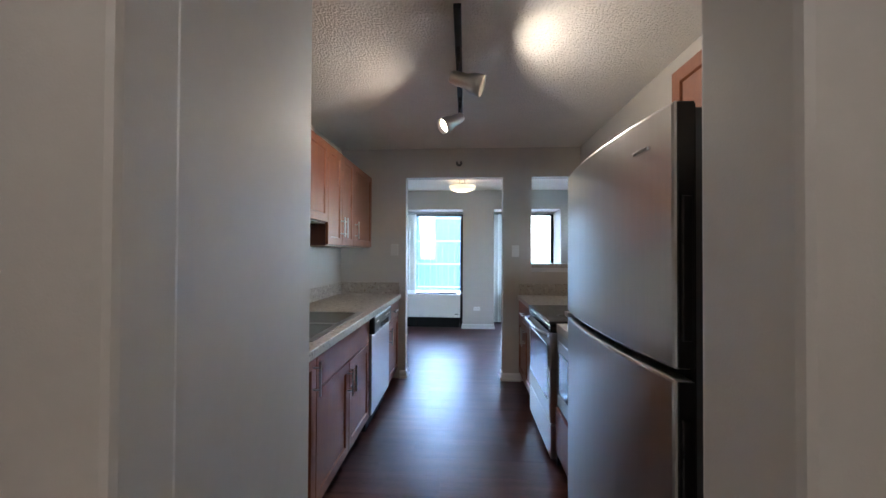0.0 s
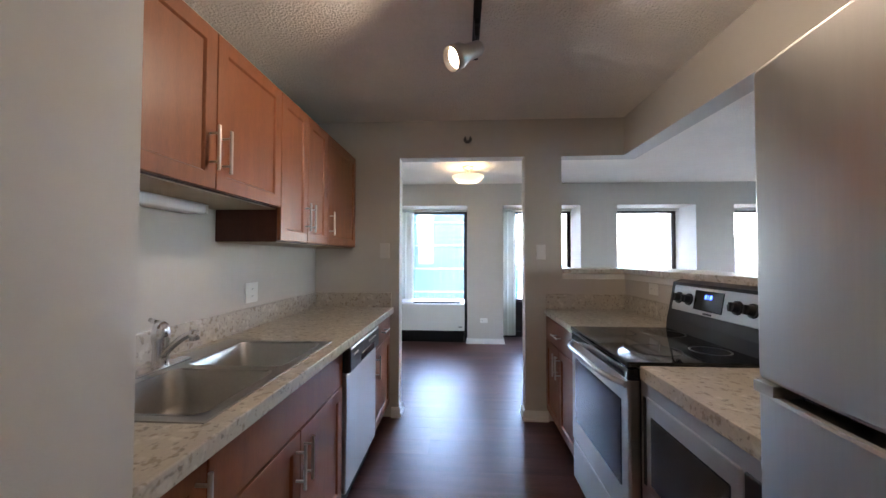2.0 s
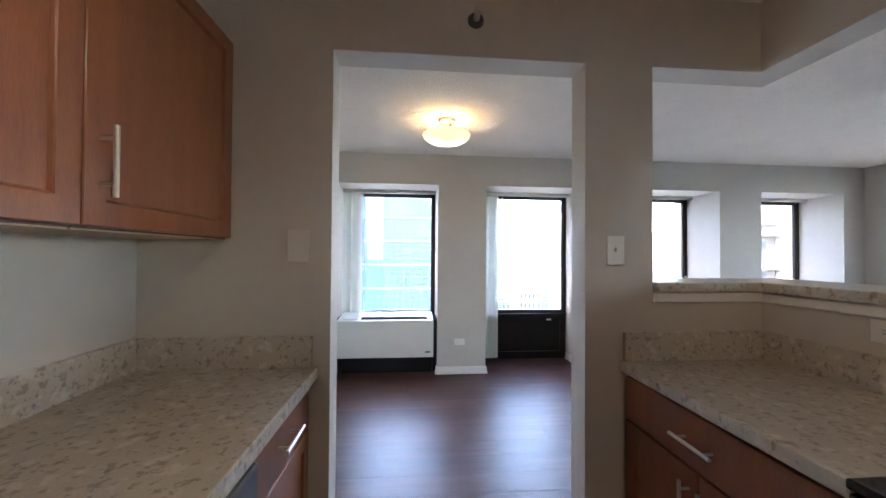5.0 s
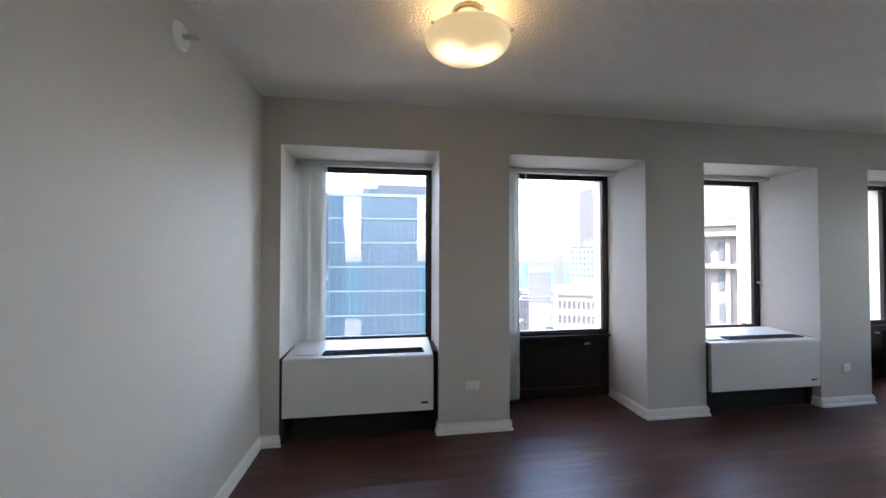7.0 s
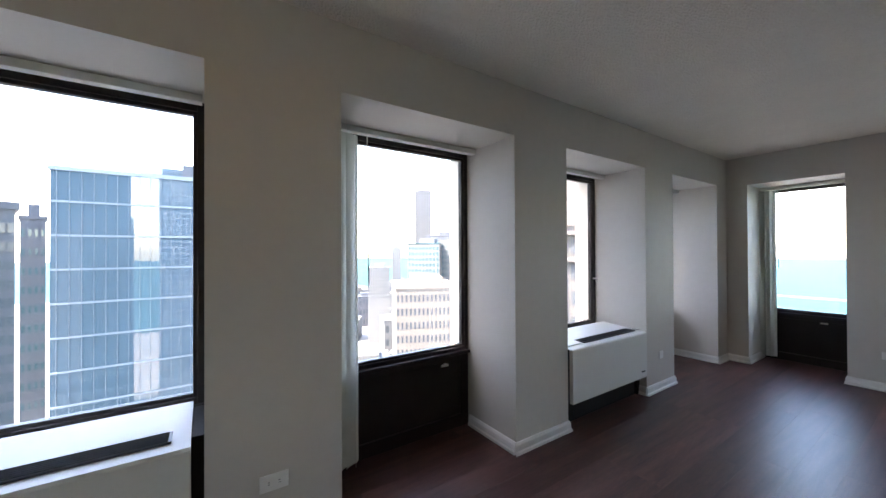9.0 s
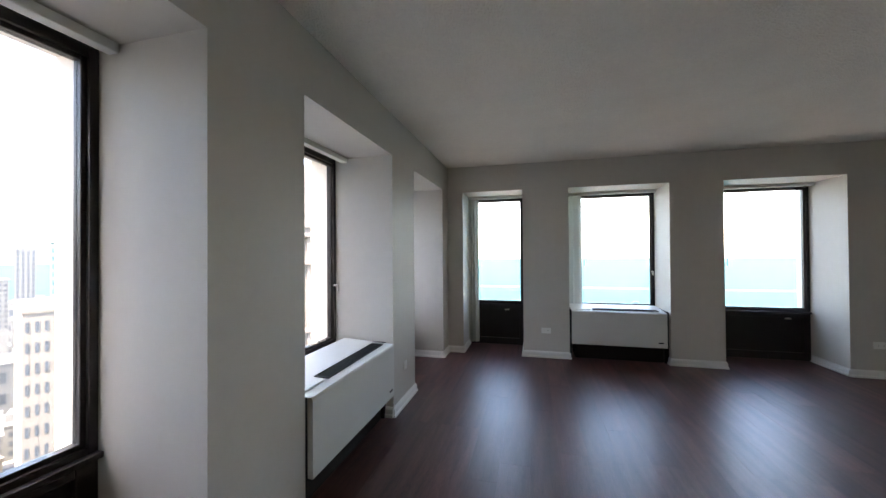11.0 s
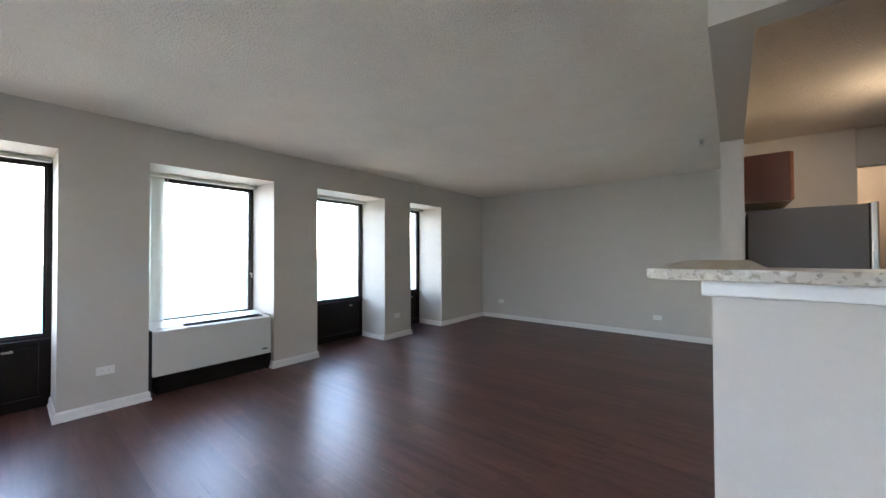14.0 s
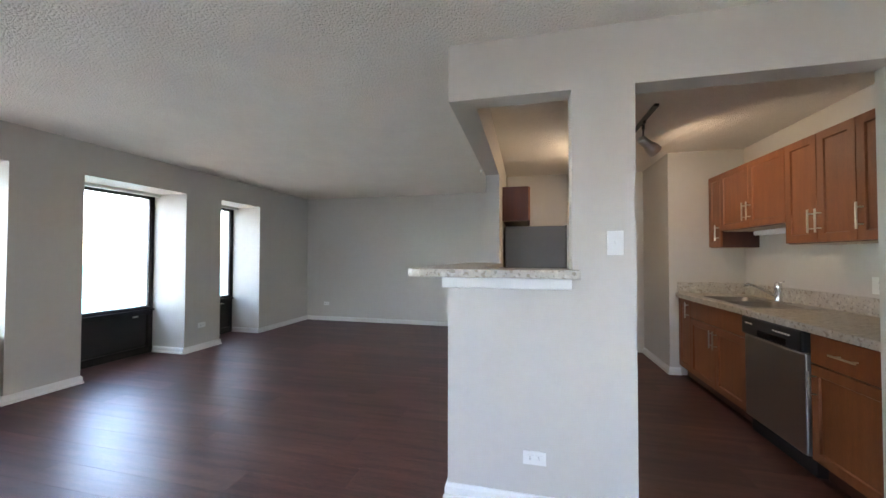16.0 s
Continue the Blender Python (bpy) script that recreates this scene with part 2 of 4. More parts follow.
# ---- plan ----
H = 2.44
NY, NW = 6.08, 6.59          # north wall face, window plane
EX, EW = 6.497, 7.03         # east wall face, window plane
SY = -0.86                   # south wall
WX, KX = -0.066, -0.118        # west walls of dining area and kitchen
DY0, DY1 = 3.55, 3.675       # wall between kitchen and dining
DX0, DX1 = 0.590, 1.617       # doorway
CX1 = 1.912                  # column's far edge
KE0, KE1 = 2.410, 2.548       # kitchen's east half wall
PY = 1.86                    # south end of the open pass
HEAD, NHEAD = 2.133, 2.105
BAR0, BAR1 = 1.18, 1.222
HX0, HX1 = 0.605, 1.76        # hall walls
STUB = 1.17                  # end of the hall's left wall
LINTY0, LINTY1 = 0.195, 0.365
JX0, JX1 = 0.80, 1.575         # opening between hall and kitchen
HALLS = -1.9
NN = [(0.061, 1.183), (1.727, 2.884), (3.424, 4.564), (5.104, 6.21)]
EN = [(5.104, 5.876), (3.447, 4.552), (1.798, 2.907), (0.476, 1.252)]
OUT = 0.75                   # thickness of the outer walls

# ---- structure ----
floor = setting("floor", B((-0.9, EX + OUT, HALLS - 0.2, NY + OUT, -0.2, -0.006)), GAPM, "dark reddish-brown wood-look plank floor, satin", "floor")
ceiling = setting("ceiling", B((-0.9, EX + OUT, HALLS - 0.2, NY + OUT, H, H + 0.25)), CEIL, "off-white popcorn textured ceiling", "ceiling")

edges = [WX - 0.3] + [v for n in NN for v in n] + [EX]
bm = B(*[(a, b, NY, NY + OUT, 0, NHEAD) for a, b in zip(edges[::2], edges[1::2])])
box(bm, WX - 0.3, EX, NY, NY + OUT, NHEAD, H)
setting("wall_north", bm, WALL, "greige painted wall with four deep window niches", "wall")
edges = [SY] + [v for n in reversed(EN) for v in n] + [NY + OUT]
bm = B(*[(EX, EX + OUT, a, b, 0, NHEAD) for a, b in zip(edges[::2], edges[1::2])])
box(bm, EX, EX + OUT, SY, NY + OUT, NHEAD, H)
setting("wall_east", bm, WALL, "greige painted wall with four deep window niches", "wall")
setting("wall_south", B((KE1, EX + OUT, SY - 0.2, SY, 0, H)), WALL, "plain greige painted end wall of the living room", "wall")
setting("wall_west_dining", B((WX - 0.3, WX, DY1, NY, 0, H)), WALL, "plain greige painted side wall", "wall")
setting("wall_west_kitchen", B((KX - 0.23, KX, STUB, DY0, 0, H)), WALL, "greige painted wall above the counter", "wall")
bm = B((KX - 0.23, DX0, DY0, DY1, 0, H), (DX0, DX1, DY0, DY1, HEAD, H), (DX1, CX1, DY0, DY1, 0, H), (CX1, KE1, DY0, DY1, HEAD, H), (CX1, KE1, DY0, DY1, 0, BAR0))
setting("wall_doorway", bm, WALL, "greige painted partition with a cased doorway and column", "wall")
bm = B((KE0, KE1, PY, DY0, 0, BAR0), (KE0, KE1, PY, DY0, HEAD, H), (KE0, KE1, SY - 0.2, PY, 0, H))
setting("wall_pass", bm, WALL, "greige half wall under a dropped soffit", "wall")
setting("wall_kitchen_stub", B((KX - 0.23, HX0 - 0.1, STUB - 0.1, STUB, 0, H)), WALL, "greige painted end wall beside the kitchen counter", "wall")
setting("wall_hall_corner", B((-0.9, JX0, LINTY0, 0.30, 0, H), bevel=0.012), WALL, "greige painted hall corner wall", "wall")
setting("wall_kitchen_end", B((HX0 - 0.1, HX0, 0.30, STUB, 0, H)), WALL, "greige painted wall between hall and kitchen counter", "wall")
setting("wall_hall_lintel", B((JX0, JX1, LINTY0, 0.30, 2.08, H), (JX1, KE0, LINTY0, LINTY1, 0, H), bevel=0.012), WALL, "greige painted header and stub beside the refrigerator", "wall")
setting("wall_hall_side", B((HX1, KE0, HALLS, LINTY0, 0, H)), WALL, "plain greige painted hall side wall", "wall")
setting("wall_hall_end", B((-0.9, -0.1, HALLS - 0.2, HALLS, 0, H), (0.78, HX1, HALLS - 0.2, HALLS, 0, H), (-0.1, 0.78, HALLS - 0.2, HALLS, 2.05, H), (-1.0, -0.9, HALLS - 0.2, 0.30, 0, H)), HALLM, "wall at the end of the hall, warm lamp light put into its tan colour", "wall")

# baseboards: one stepped profile per run
def baseboard(x0, y0, x1, y1, nx, ny):
    """A run from (x0, y0) to (x1, y1), standing out towards (nx, ny)."""
    bm = bmesh.new()
    prof = ((0, 0), (0.022, 0), (0.022, 0.018), (0.014, 0.026), (0.014, 0.062), (0.006, 0.078), (0, 0.080))
    d = Vector((x1 - x0, y1 - y0, 0)).normalized()
    rows = [[bm.verts.new((px + nx * a + d.x * e * a, py + ny * a + d.y * e * a, z)) for a, z in prof] for px, py, e in ((x0, y0, BB0), (x1, y1, BB1))]
    for i in range(len(prof) - 1):
        bm.faces.new((rows[0][i], rows[1][i], rows[1][i + 1], rows[0][i + 1]))
    bm.faces.new(rows[0])
    bm.faces.new(rows[1][::-1])
    return setting("baseboard", bm, TRIM, "white painted baseboard along the wall", "baseboard")


BB0 = BB1 = 0.0
for i, (a, b) in enumerate(NN):
    prev = NN[i - 1][1] if i else WX
    BB0, BB1 = (-1.0 if i else 0.0), 1.0
    baseboard(prev, NY, a, NY, 0, -1)
    BB0 = BB1 = 0.0
    if i in (1, 3):
        baseboard(a, NY, a, NW - 0.02, 1, 0)
    baseboard(b, NY, b, NW - 0.02, -1, 0)
BB0, BB1 = -1.0, 0.0
baseboard(NN[3][1], NY, EX, NY, 0, -1)
prev = NY
for i, (b, a) in enumerate(EN):
    BB0, BB1 = (-1.0 if i else 0.0), 1.0
    baseboard(EX, prev, EX, a, -1, 0)
    BB0 = BB1 = 0.0
    if i != 1:
        baseboard(EX, a, EW - 0.02, a, 0, -1)
    baseboard(EX, b, EW - 0.02, b, 0, 1)
    prev = b
BB0, BB1 = -1.0, 0.0
baseboard(EX, prev, EX, SY, -1, 0)
BB0 = BB1 = 0.0
baseboard(KE1, SY, EX, SY, 0, 1)
baseboard(WX, DY1, WX, NY, 1, 0)
BB1 = 1.0
baseboard(WX, DY1, DX0, DY1, 0, 1)
BB0, BB1 = 0.0, 1.0
baseboard(0.53, DY0, DX0, DY0, 0, -1)
BB0, BB1 = 1.0, 1.0
baseboard(DX0, DY0, DX0, DY1, 1, 0)
baseboard(DX1, DY0, DX1, DY1, -1, 0)
BB0, BB1 = -1.0, 0.0
baseboard(DX1, DY0, 1.80, DY0, 0, -1)
BB0, BB1 = -1.0, 1.0
baseboard(DX1, DY1, KE1, DY1, 0, 1)
BB0, BB1 = 1.0, 0.0
baseboard(KE1, DY1, KE1, SY, 1, 0)
BB0, BB1 = 0.0, 1.0
baseboard(HX0, 0.30, HX0, STUB, 1, 0)
baseboard(0.50, STUB, HX0, STUB, 0, 1)


# ---- windows ----
def window(name, m, w, low, hinge):
    """A dark bronze window unit, w wide; x to the right seen from inside, y outwards. low: a solid panel down to the floor."""
    o = thing(name, m, "tall dark bronze window with " + ("a solid black lower panel" if low else "a low sill above a heating unit"), "window", "perimeter windows", "structure")
    z0, z1, f = 0.56, NHEAD - 0.012, 0.032
    part("window_frame", B((0, f, 0, 0.07, z0, z1), (w - f, w, 0, 0.07, z0, z1), (f, w - f, 0, 0.07, z1 - 0.036, z1), (f, w - f, 0, 0.07, z0, z0 + 0.045), (0, w, 0.0, 0.07, z1, NHEAD), bevel=0.003), BRONZE, o)
    s, t = f - 0.006, 0.024
    part("sash", B((s, s + t, 0.014, 0.056, z0 + 0.039, z1 - 0.030), (w - s - t, w - s, 0.014, 0.056, z0 + 0.039, z1 - 0.030), (s + t, w - s - t, 0.014, 0.056, z1 - 0.030 - t, z1 - 0.030), (s + t, w - s - t, 0.014, 0.056, z0 + 0.039, z0 + 0.039 + t), bevel=0.003), BRONZE, o)
    p = part("pane", B((s + t, w - s - t, 0.032, 0.038, z0 + 0.039 + t, z1 - 0.030 - t)), PANE, o)
    p.visible_shadow = False
    if low:
        part("lower_panel", B((0, w, 0.0, 0.07, 0, 0.09), (0, 0.07, 0.0, 0.07, 0.09, z0), (w - 0.07, w, 0.0, 0.07, 0.09, z0), (0.07, w - 0.07, 0.02, 0.07, 0.09, z0 - 0.05), (0.07, w - 0.07, 0.0, 0.07, z0 - 0.05, z0), bevel=0.004), BRONZE, o, "black lower vent panel")
        part("window_sill", B((0, w, -0.03, 0.0, z0 - 0.004, z0 + 0.02), bevel=0.004), BRONZE, o)
    else:
        part("lower_panel", B((0, w, 0.0, 0.07, 0, z0)), BRONZE, o)
        part("window_sill", B((0, w, -0.03, 0.0, z0 - 0.01, z0 + 0.015), bevel=0.004), BRONZE, o)
    hx = (w - 0.22) if hinge else 0.22
    hz = z0 - 0.06 if low else z0 + 0.085
    bm = bmesh.new()
    cyl(bm, (hx, 0.0, hz), (hx, -0.025, hz), 0.009)
    box(bm, hx - 0.05, hx + 0.012, -0.036, -0.022, hz - 0.008, hz + 0.008, bevel=0.003)
    if name != "window_1":
        part("handle", bm, NICKEL, o, "small metal latch lever")
    if not low and name != "window_1":
        bm = bmesh.new()
        cyl(bm, (w - 0.03, 0.0, 1.05), (w - 0.03, -0.03, 1.05), 0.01)
        box(bm, w - 0.037, w - 0.023, -0.04, -0.028, 1.0, 1.055, bevel=0.003)
        part("latch", bm, NICKEL, o)
    return o


def north(i):
    return pose(NN[i][0], NW, 0)


def east(i):
    return pose(EW, EN[i][1], 0, 0, 0, -90)


for i, (a, b) in enumerate(NN):
    window(f"window_{i + 1}", north(i), b - a, i in (1, 3), True)
for i, (a, b) in enumerate(EN):
    window(f"window_{i + 5}", east(i), b - a, i != 1, True)


# ---- heating units ----
def heating_unit(m, w):
    """A cabinet unit in a niche: x to the right, y into the niche, z up; the front stands just proud of the wall."""
    o = thing("heating_unit", m, "cream enamel heating and cooling cabinet under the window", "heating unit", "window heating units")
    g, z0, z1, d = 0.026, 0.195, 0.597, 0.43
    # black blocks below and beside the cabinet stand for the shade in its gaps
    part("plinth", B((g + 0.05, w - g - 0.03, 0.11, d, 0, z0)), MATTEB, o, "black block standing for the shade under the cabinet")
    bm = bmesh.new()
    prof = [(0, z0), (0, z1 - 0.012), (0.008, z1), (0.10, z1 + 0.004), (d, z1 + 0.028), (d, z0)]
    rows = [[bm.verts.new((x, y, z)) for y, z in prof] for x in (g, w - 1.7 * g)]
    for k in range(len(prof)):
        bm.faces.new((rows[0][k], rows[1][k], rows[1][(k + 1) % len(prof)], rows[0][(k + 1) % len(prof)]))
    bm.faces.new(rows[0][::-1])
    bm.faces.new(rows[1])
    part("cabinet", bm, HVACM, o)
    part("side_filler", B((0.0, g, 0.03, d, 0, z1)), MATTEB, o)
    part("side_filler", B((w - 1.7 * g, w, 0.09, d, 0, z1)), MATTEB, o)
    grille = part("grille", B((g + 0.25, w - g - 0.08, 0.07, 0.165, z1 - 0.005, z1 + 0.012)), DARKP, o, "dark slotted air outlet")
    for k in range(6):
        part("slat", B((g + 0.26, w - g - 0.09, 0.076 + k * 0.015, 0.080 + k * 0.015, z1 + 0.010, z1 + 0.017)), MATTEB, grille)
    part("control_flap", B((g + 0.05, g + 0.22, 0.075, 0.16, z1 + 0.001, z1 + 0.012), bevel=0.002), HVACM, o)
    part("badge", B((w - g - 0.11, w - g - 0.055, -0.003, 0.002, z0 + 0.05, z0 + 0.064), bevel=0.001), BLACK, o, "small dark oblong badge")
    return o


heating_unit(pose(NN[0][0], NY - 0.025, 0), NN[0][1] - NN[0][0])
heating_unit(pose(NN[2][0], NY - 0.025, 0), NN[2][1] - NN[2][0])
heating_unit(pose(EX - 0.025, EN[1][1], 0, 0, 0, -90), EN[1][1] - EN[1][0])


# ---- vertical blinds ----
def blind(m, w, length, stack, slats):
    """A head rail across the niche with its vanes drawn to the left end."""
    o = thing("vertical_blind", m, "off-white vertical vane blind, drawn open to one side", "blind", "vertical blinds")
    part("head_rail", B((0.005, w - 0.01, -0.115, -0.065, NHEAD - 0.04, NHEAD - 0.002), bevel=0.004), BLINDM, o)
    for k in range(slats):
        x = 0.03 + stack * k / max(1, slats - 1)
        bm = bmesh.new()
        a = radians(36 + 26 * math.sin(k * 2.3 + 0.6))
        n, half, rows = 6, 0.044, []
        for j in range(n + 1):
            u = -half + 2 * half * j / n
            bow = 0.008 * (1 - (u / half) ** 2)
            px, py = u * math.cos(a) - bow * math.sin(a), u * math.sin(a) + bow * math.cos(a)
            rows.append([bm.verts.new((x + px, -0.09 + py, z)) for z in (NHEAD - 0.045, NHEAD - 0.045 - length)])
        for p, q in zip(rows, rows[1:]):
            bm.faces.new((p[0], q[0], q[1], p[1]))
        part("vane", bm, BLINDM, o, smooth=True)
    bm = cyl(bmesh.new(), (stack + 0.085, -0.125, NHEAD - 0.06), (stack + 0.09, -0.13, 1.12), 0.004, n=8)
    part("wand", bm, BLINDM, o)
    return o


blind(north(0), NN[0][1] - NN[0][0], 1.50, 0.16, 6)
blind(north(1), NN[1][1] - NN[1][0], 2.02, 0.20, 7)
blind(north(2), NN[2][1] - NN[2][0], 1.44, 0.12, 7)
blind(north(3), NN[3][1] - NN[3][0], 2.02, 0.14, 6)
blind(east(0), EN[0][1] - EN[0][0], 2.02, 0.09, 7)
blind(east(1), EN[1][1] - EN[1][0], 1.46, 0.14, 6)
blind(east(2), EN[2][1] - EN[2][0], 2.02, 0.12, 6)
blind(east(3), EN[3][1] - EN[3][0], 2.02, 0.10, 7)


# ---- plates ----
def outlet(m, wide=0.115, tall=0.07, label="white plastic double power outlet low on the wall", faces=2, upright=False):
    """A cover plate centred on the pose: x right, z up, y into the wall."""
    o = thing("power_outlet", m, label, "outlet", "power outlets")
    w, h = (wide / 2, tall / 2)
    part("cover_plate", B((-w, w, -0.007, 0, -h, h), bevel=0.002), PLATE, o)
    for k in range(faces):
        c = (k - (faces - 1) / 2) * 0.042
        cx, cz = (0, c) if upright else (c, 0)
        s = part("socket", B((cx - 0.015, cx + 0.015, -0.009, -0.006, cz - 0.014, cz + 0.014), bevel=0.001), PLATE, o)
        for e in (-0.005, 0.005):
            a = (cx + e - 0.001, cx + e + 0.001, -0.0095, -0.0085, cz - 0.004, cz + 0.005) if upright else (cx - 0.005, cx + 0.004, -0.0095, -0.0085, cz + e - 0.001, cz + e + 0.001)
            part("slot", B(a), MATTEB, s)
    return o


def wall_switch(m, material=None, label="white plastic toggle light switch", toggle=True, w=0.075, h=0.12):
    o = thing("light_switch" if toggle else "blank_plate", m, label, "switch" if toggle else "wall plate")
    part("cover_plate", B((-w / 2, w / 2, -0.007, 0, -h / 2, h / 2), bevel=0.003), material or PLATE, o)
    if toggle:
        part("toggle", B((-0.005, 0.005, -0.018, -0.006, -0.003, 0.012), bevel=0.002), material or PLATE, o)
        for z in (-0.03, 0.03):
            part("screw", cyl(bmesh.new(), (0, -0.0085, z), (0, -0.006, z), 0.003, n=10), material or PLATE, o)
    return o


outlet(pose(1.432, NY, 0.352))
outlet(pose(4.83, NY, 0.335, 0, 0, 0), 0.07, 0.07, faces=1)
outlet(pose(EX, 4.83, 0.335, 0, 0, -90))
outlet(pose(EX, 1.55, 0.335, 0, 0, -90))
outlet(pose(6.05, SY, 0.335, 0, 0, 180))
outlet(pose(3.37, SY, 0.30, 0, 0, 180))
outlet(pose(2.097, DY1, 0.266, 0, 0, 180))
outlet(pose(KX, 2.645, 1.10, 0, 0, 90), 0.115, 0.115, "white double outlet plate above the backsplash", 2, True)
outlet(pose(KE0, 3.124, 1.094, 0, 0, -90), 0.115, 0.075, "white outlet plate on the half wall")
wall_switch(pose(1.746, DY0, 1.352))
wall_switch(pose(1.712, DY1, 1.354, 0, 0, 180))
wall_switch(pose(0.467, DY0, 1.36), PLATEW, "blank cover plate painted wall colour", False, 0.08, 0.125)

# ---- sprinklers ----
def sprinkler(m, r=0.05, finish=None):
    """A side-wall sprinkler head: y points out of the wall."""
    o = thing("sprinkler_head", m, "chrome fire sprinkler head with a round collar", "sprinkler")
    bm = bmesh.new()
    cyl(bm, (0, 0, 0), (0, 0.012, 0), r, r * 0.8, 28)
    part("collar", bm, finish or PLATE, o)
    bm = cyl(bmesh.new(), (0, 0.01, 0), (0, 0.045, 0), 0.012)
    part("body", bm, NICKEL, o)
    part("deflector", B((-0.018, 0.018, 0.068, 0.071, -0.002, 0.016), (-0.014, -0.011, 0.045, 0.07, -0.003, 0.003), (0.011, 0.014, 0.045, 0.07, -0.003, 0.003)), NICKEL, o)
    return o


sprinkler(pose(1.154, DY0, 2.282, 0, 0, 180), 0.034, FRSIDE)
sprinkler(pose(WX, 5.11, 2.262, 0, 0, -90), 0.06)
sprinkler(pose(2.72, 0.85, H, -90, 0, 0), 0.035)

# ---- ceiling lamp in the dining area ----
LX, LY = 1.177, 5.04
o = thing("ceiling_lamp", pose(LX, LY, H), "frosted glass bowl ceiling lamp on a nickel stem, lit", "ceiling lamp")
bm = bmesh.new()
lathe(bm, [(0.0, -0.001), (0.075, -0.001), (0.075, -0.012), (0.062, -0.03), (0.03, -0.034), (0.0, -0.034)], 32)
part("canopy", bm, NICKEL, o, smooth=True)
RIM, RB = -0.125, 0.196
for k in range(3):
    a = radians(90 + 120 * k)
    part("stem", cyl(bmesh.new(), (0.03 * math.cos(a), 0.03 * math.sin(a), -0.03), (0.055 * math.cos(a), 0.055 * math.sin(a), RIM - 0.004), 0.006, n=10), NICKEL, o)
    part("arm", cyl(bmesh.new(), (0.055 * math.cos(a), 0.055 * math.sin(a), RIM - 0.002), ((RB - 0.004) * math.cos(a), (RB - 0.004) * math.sin(a), RIM + 0.004), 0.005, n=8), NICKEL, o)
    part("clip", cyl(bmesh.new(), ((RB - 0.008) * math.cos(a), (RB - 0.008) * math.sin(a), RIM), ((RB + 0.010) * math.cos(a), (RB + 0.010) * math.sin(a), RIM - 0.004), 0.007, n=10), NICKEL, o)
bm = bmesh.new()
prof = [(max(0.001, RB * math.sin(radians(a))), RIM - 0.082 * math.cos(radians(a))) for a in range(0, 91, 6)]
prof += [(RB - 0.006, RIM + 0.001)] + [(max(0.001, (RB - 0.006) * math.sin(radians(a))), RIM - 0.076 * math.cos(radians(a))) for a in range(84, -1, -6)]
lathe(bm, prof, 48)
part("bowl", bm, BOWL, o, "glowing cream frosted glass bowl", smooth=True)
bulb_light("dining_bulb", (LX, LY, H - 0.15), 0.08)

# ---- track lamp in the kitchen ----
o = thing("track_lamp", pose(1.18, 0, H), "black ceiling track with brushed metal spot heads, lit", "track lamp")
part("track", B((-0.018, 0.018, 1.36, 2.62, -0.022, 0.0), bevel=0.003), BLACK, o)
def head(y, aim, dx, dy):
    h = part("spot_head", bmesh.new(), NICKEL, o)
    a = Vector(aim).normalized()
    p = Vector((dx, y + dy, -0.20))
    bm = bmesh.new()
    q = a.to_track_quat("Z", "Y").to_matrix().to_4x4()
    lathe(bm, [(0.001, -0.07), (0.022, -0.07), (0.028, -0.06), (0.030, 0.0), (0.042, 0.03), (0.045, 0.075), (0.041, 0.075), (0.038, 0.03), (0.001, 0.028)], 28)
    bm.transform(Matrix.Translation(p) @ q @ Matrix.Scale(1.25, 4))
    bmesh.ops.recalc_face_normals(bm, faces=bm.faces)
    bm.to_mesh(h.data)
    h.data.materials.append(NICKEL)
    for f in h.data.polygons:
        f.use_smooth = True
    bm = cyl(bmesh.new(), (0, y, -0.02), (0, y, -0.09), 0.012, n=12)
    cyl(bm, (0, y, -0.088), tuple(p - a * 0.055), 0.006, n=10)
    box(bm, -0.012, 0.012, y - 0.035, y + 0.035, -0.045, -0.02, bevel=0.003)
    part("swivel", bm, BLACK, h)
    bm = lathe(bmesh.new(), [(0.001, 0.055), (0.030, 0.058), (0.036, 0.05)], 24)
    bm.transform(Matrix.Translation(p) @ q @ Matrix.Scale(1.25, 4))
    part("lamp_face", bm, BULBM, h)
    w = Vector((1.18, 0, H)) + p + a * 0.105
    return w, w + a


heads = [head(1.69, (0.90, -0.10, -0.34), 0.04, -0.02), head(2.30, (-0.66, -0.38, -0.46), -0.05, -0.06)]
spot("spot_a", *heads[0], 0.40, 160)
spot("spot_b", *heads[1], 0.32, 160)

# ---- hall lamp and door ----
o = thing("hall_lamp", pose(1.15, -1.25, H), "small frosted round ceiling lamp, lit", "ceiling lamp")
part("base", lathe(bmesh.new(), [(0.001, 0), (0.12, 0), (0.12, -0.02), (0.001, -0.02)], 28), NICKEL, o)
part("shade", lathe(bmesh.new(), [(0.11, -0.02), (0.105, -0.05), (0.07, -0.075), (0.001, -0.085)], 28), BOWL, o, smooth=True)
bulb_light("hall_bulb", (1.15, -1.25, H - 0.14), 0.38, (1.0, 0.93, 0.86))
o = thing("door_1", pose(0, 0, 0), "dark painted entry door with steel hinges in a white casing", "door", kind="structure")
part("leaf", B((-0.05, 0.70, HALLS - 0.09, HALLS - 0.05, 0.01, 2.02), bevel=0.003), DOORM, o)
part("casing", B((0.70, 0.85, HALLS - 0.1, HALLS + 0.015, 0, 2.12), (-0.17, -0.05, HALLS - 0.1, HALLS + 0.015, 0, 2.12), (-0.05, 0.70, HALLS - 0.1, HALLS + 0.015, 2.02, 2.12), bevel=0.004), TRIM, o)
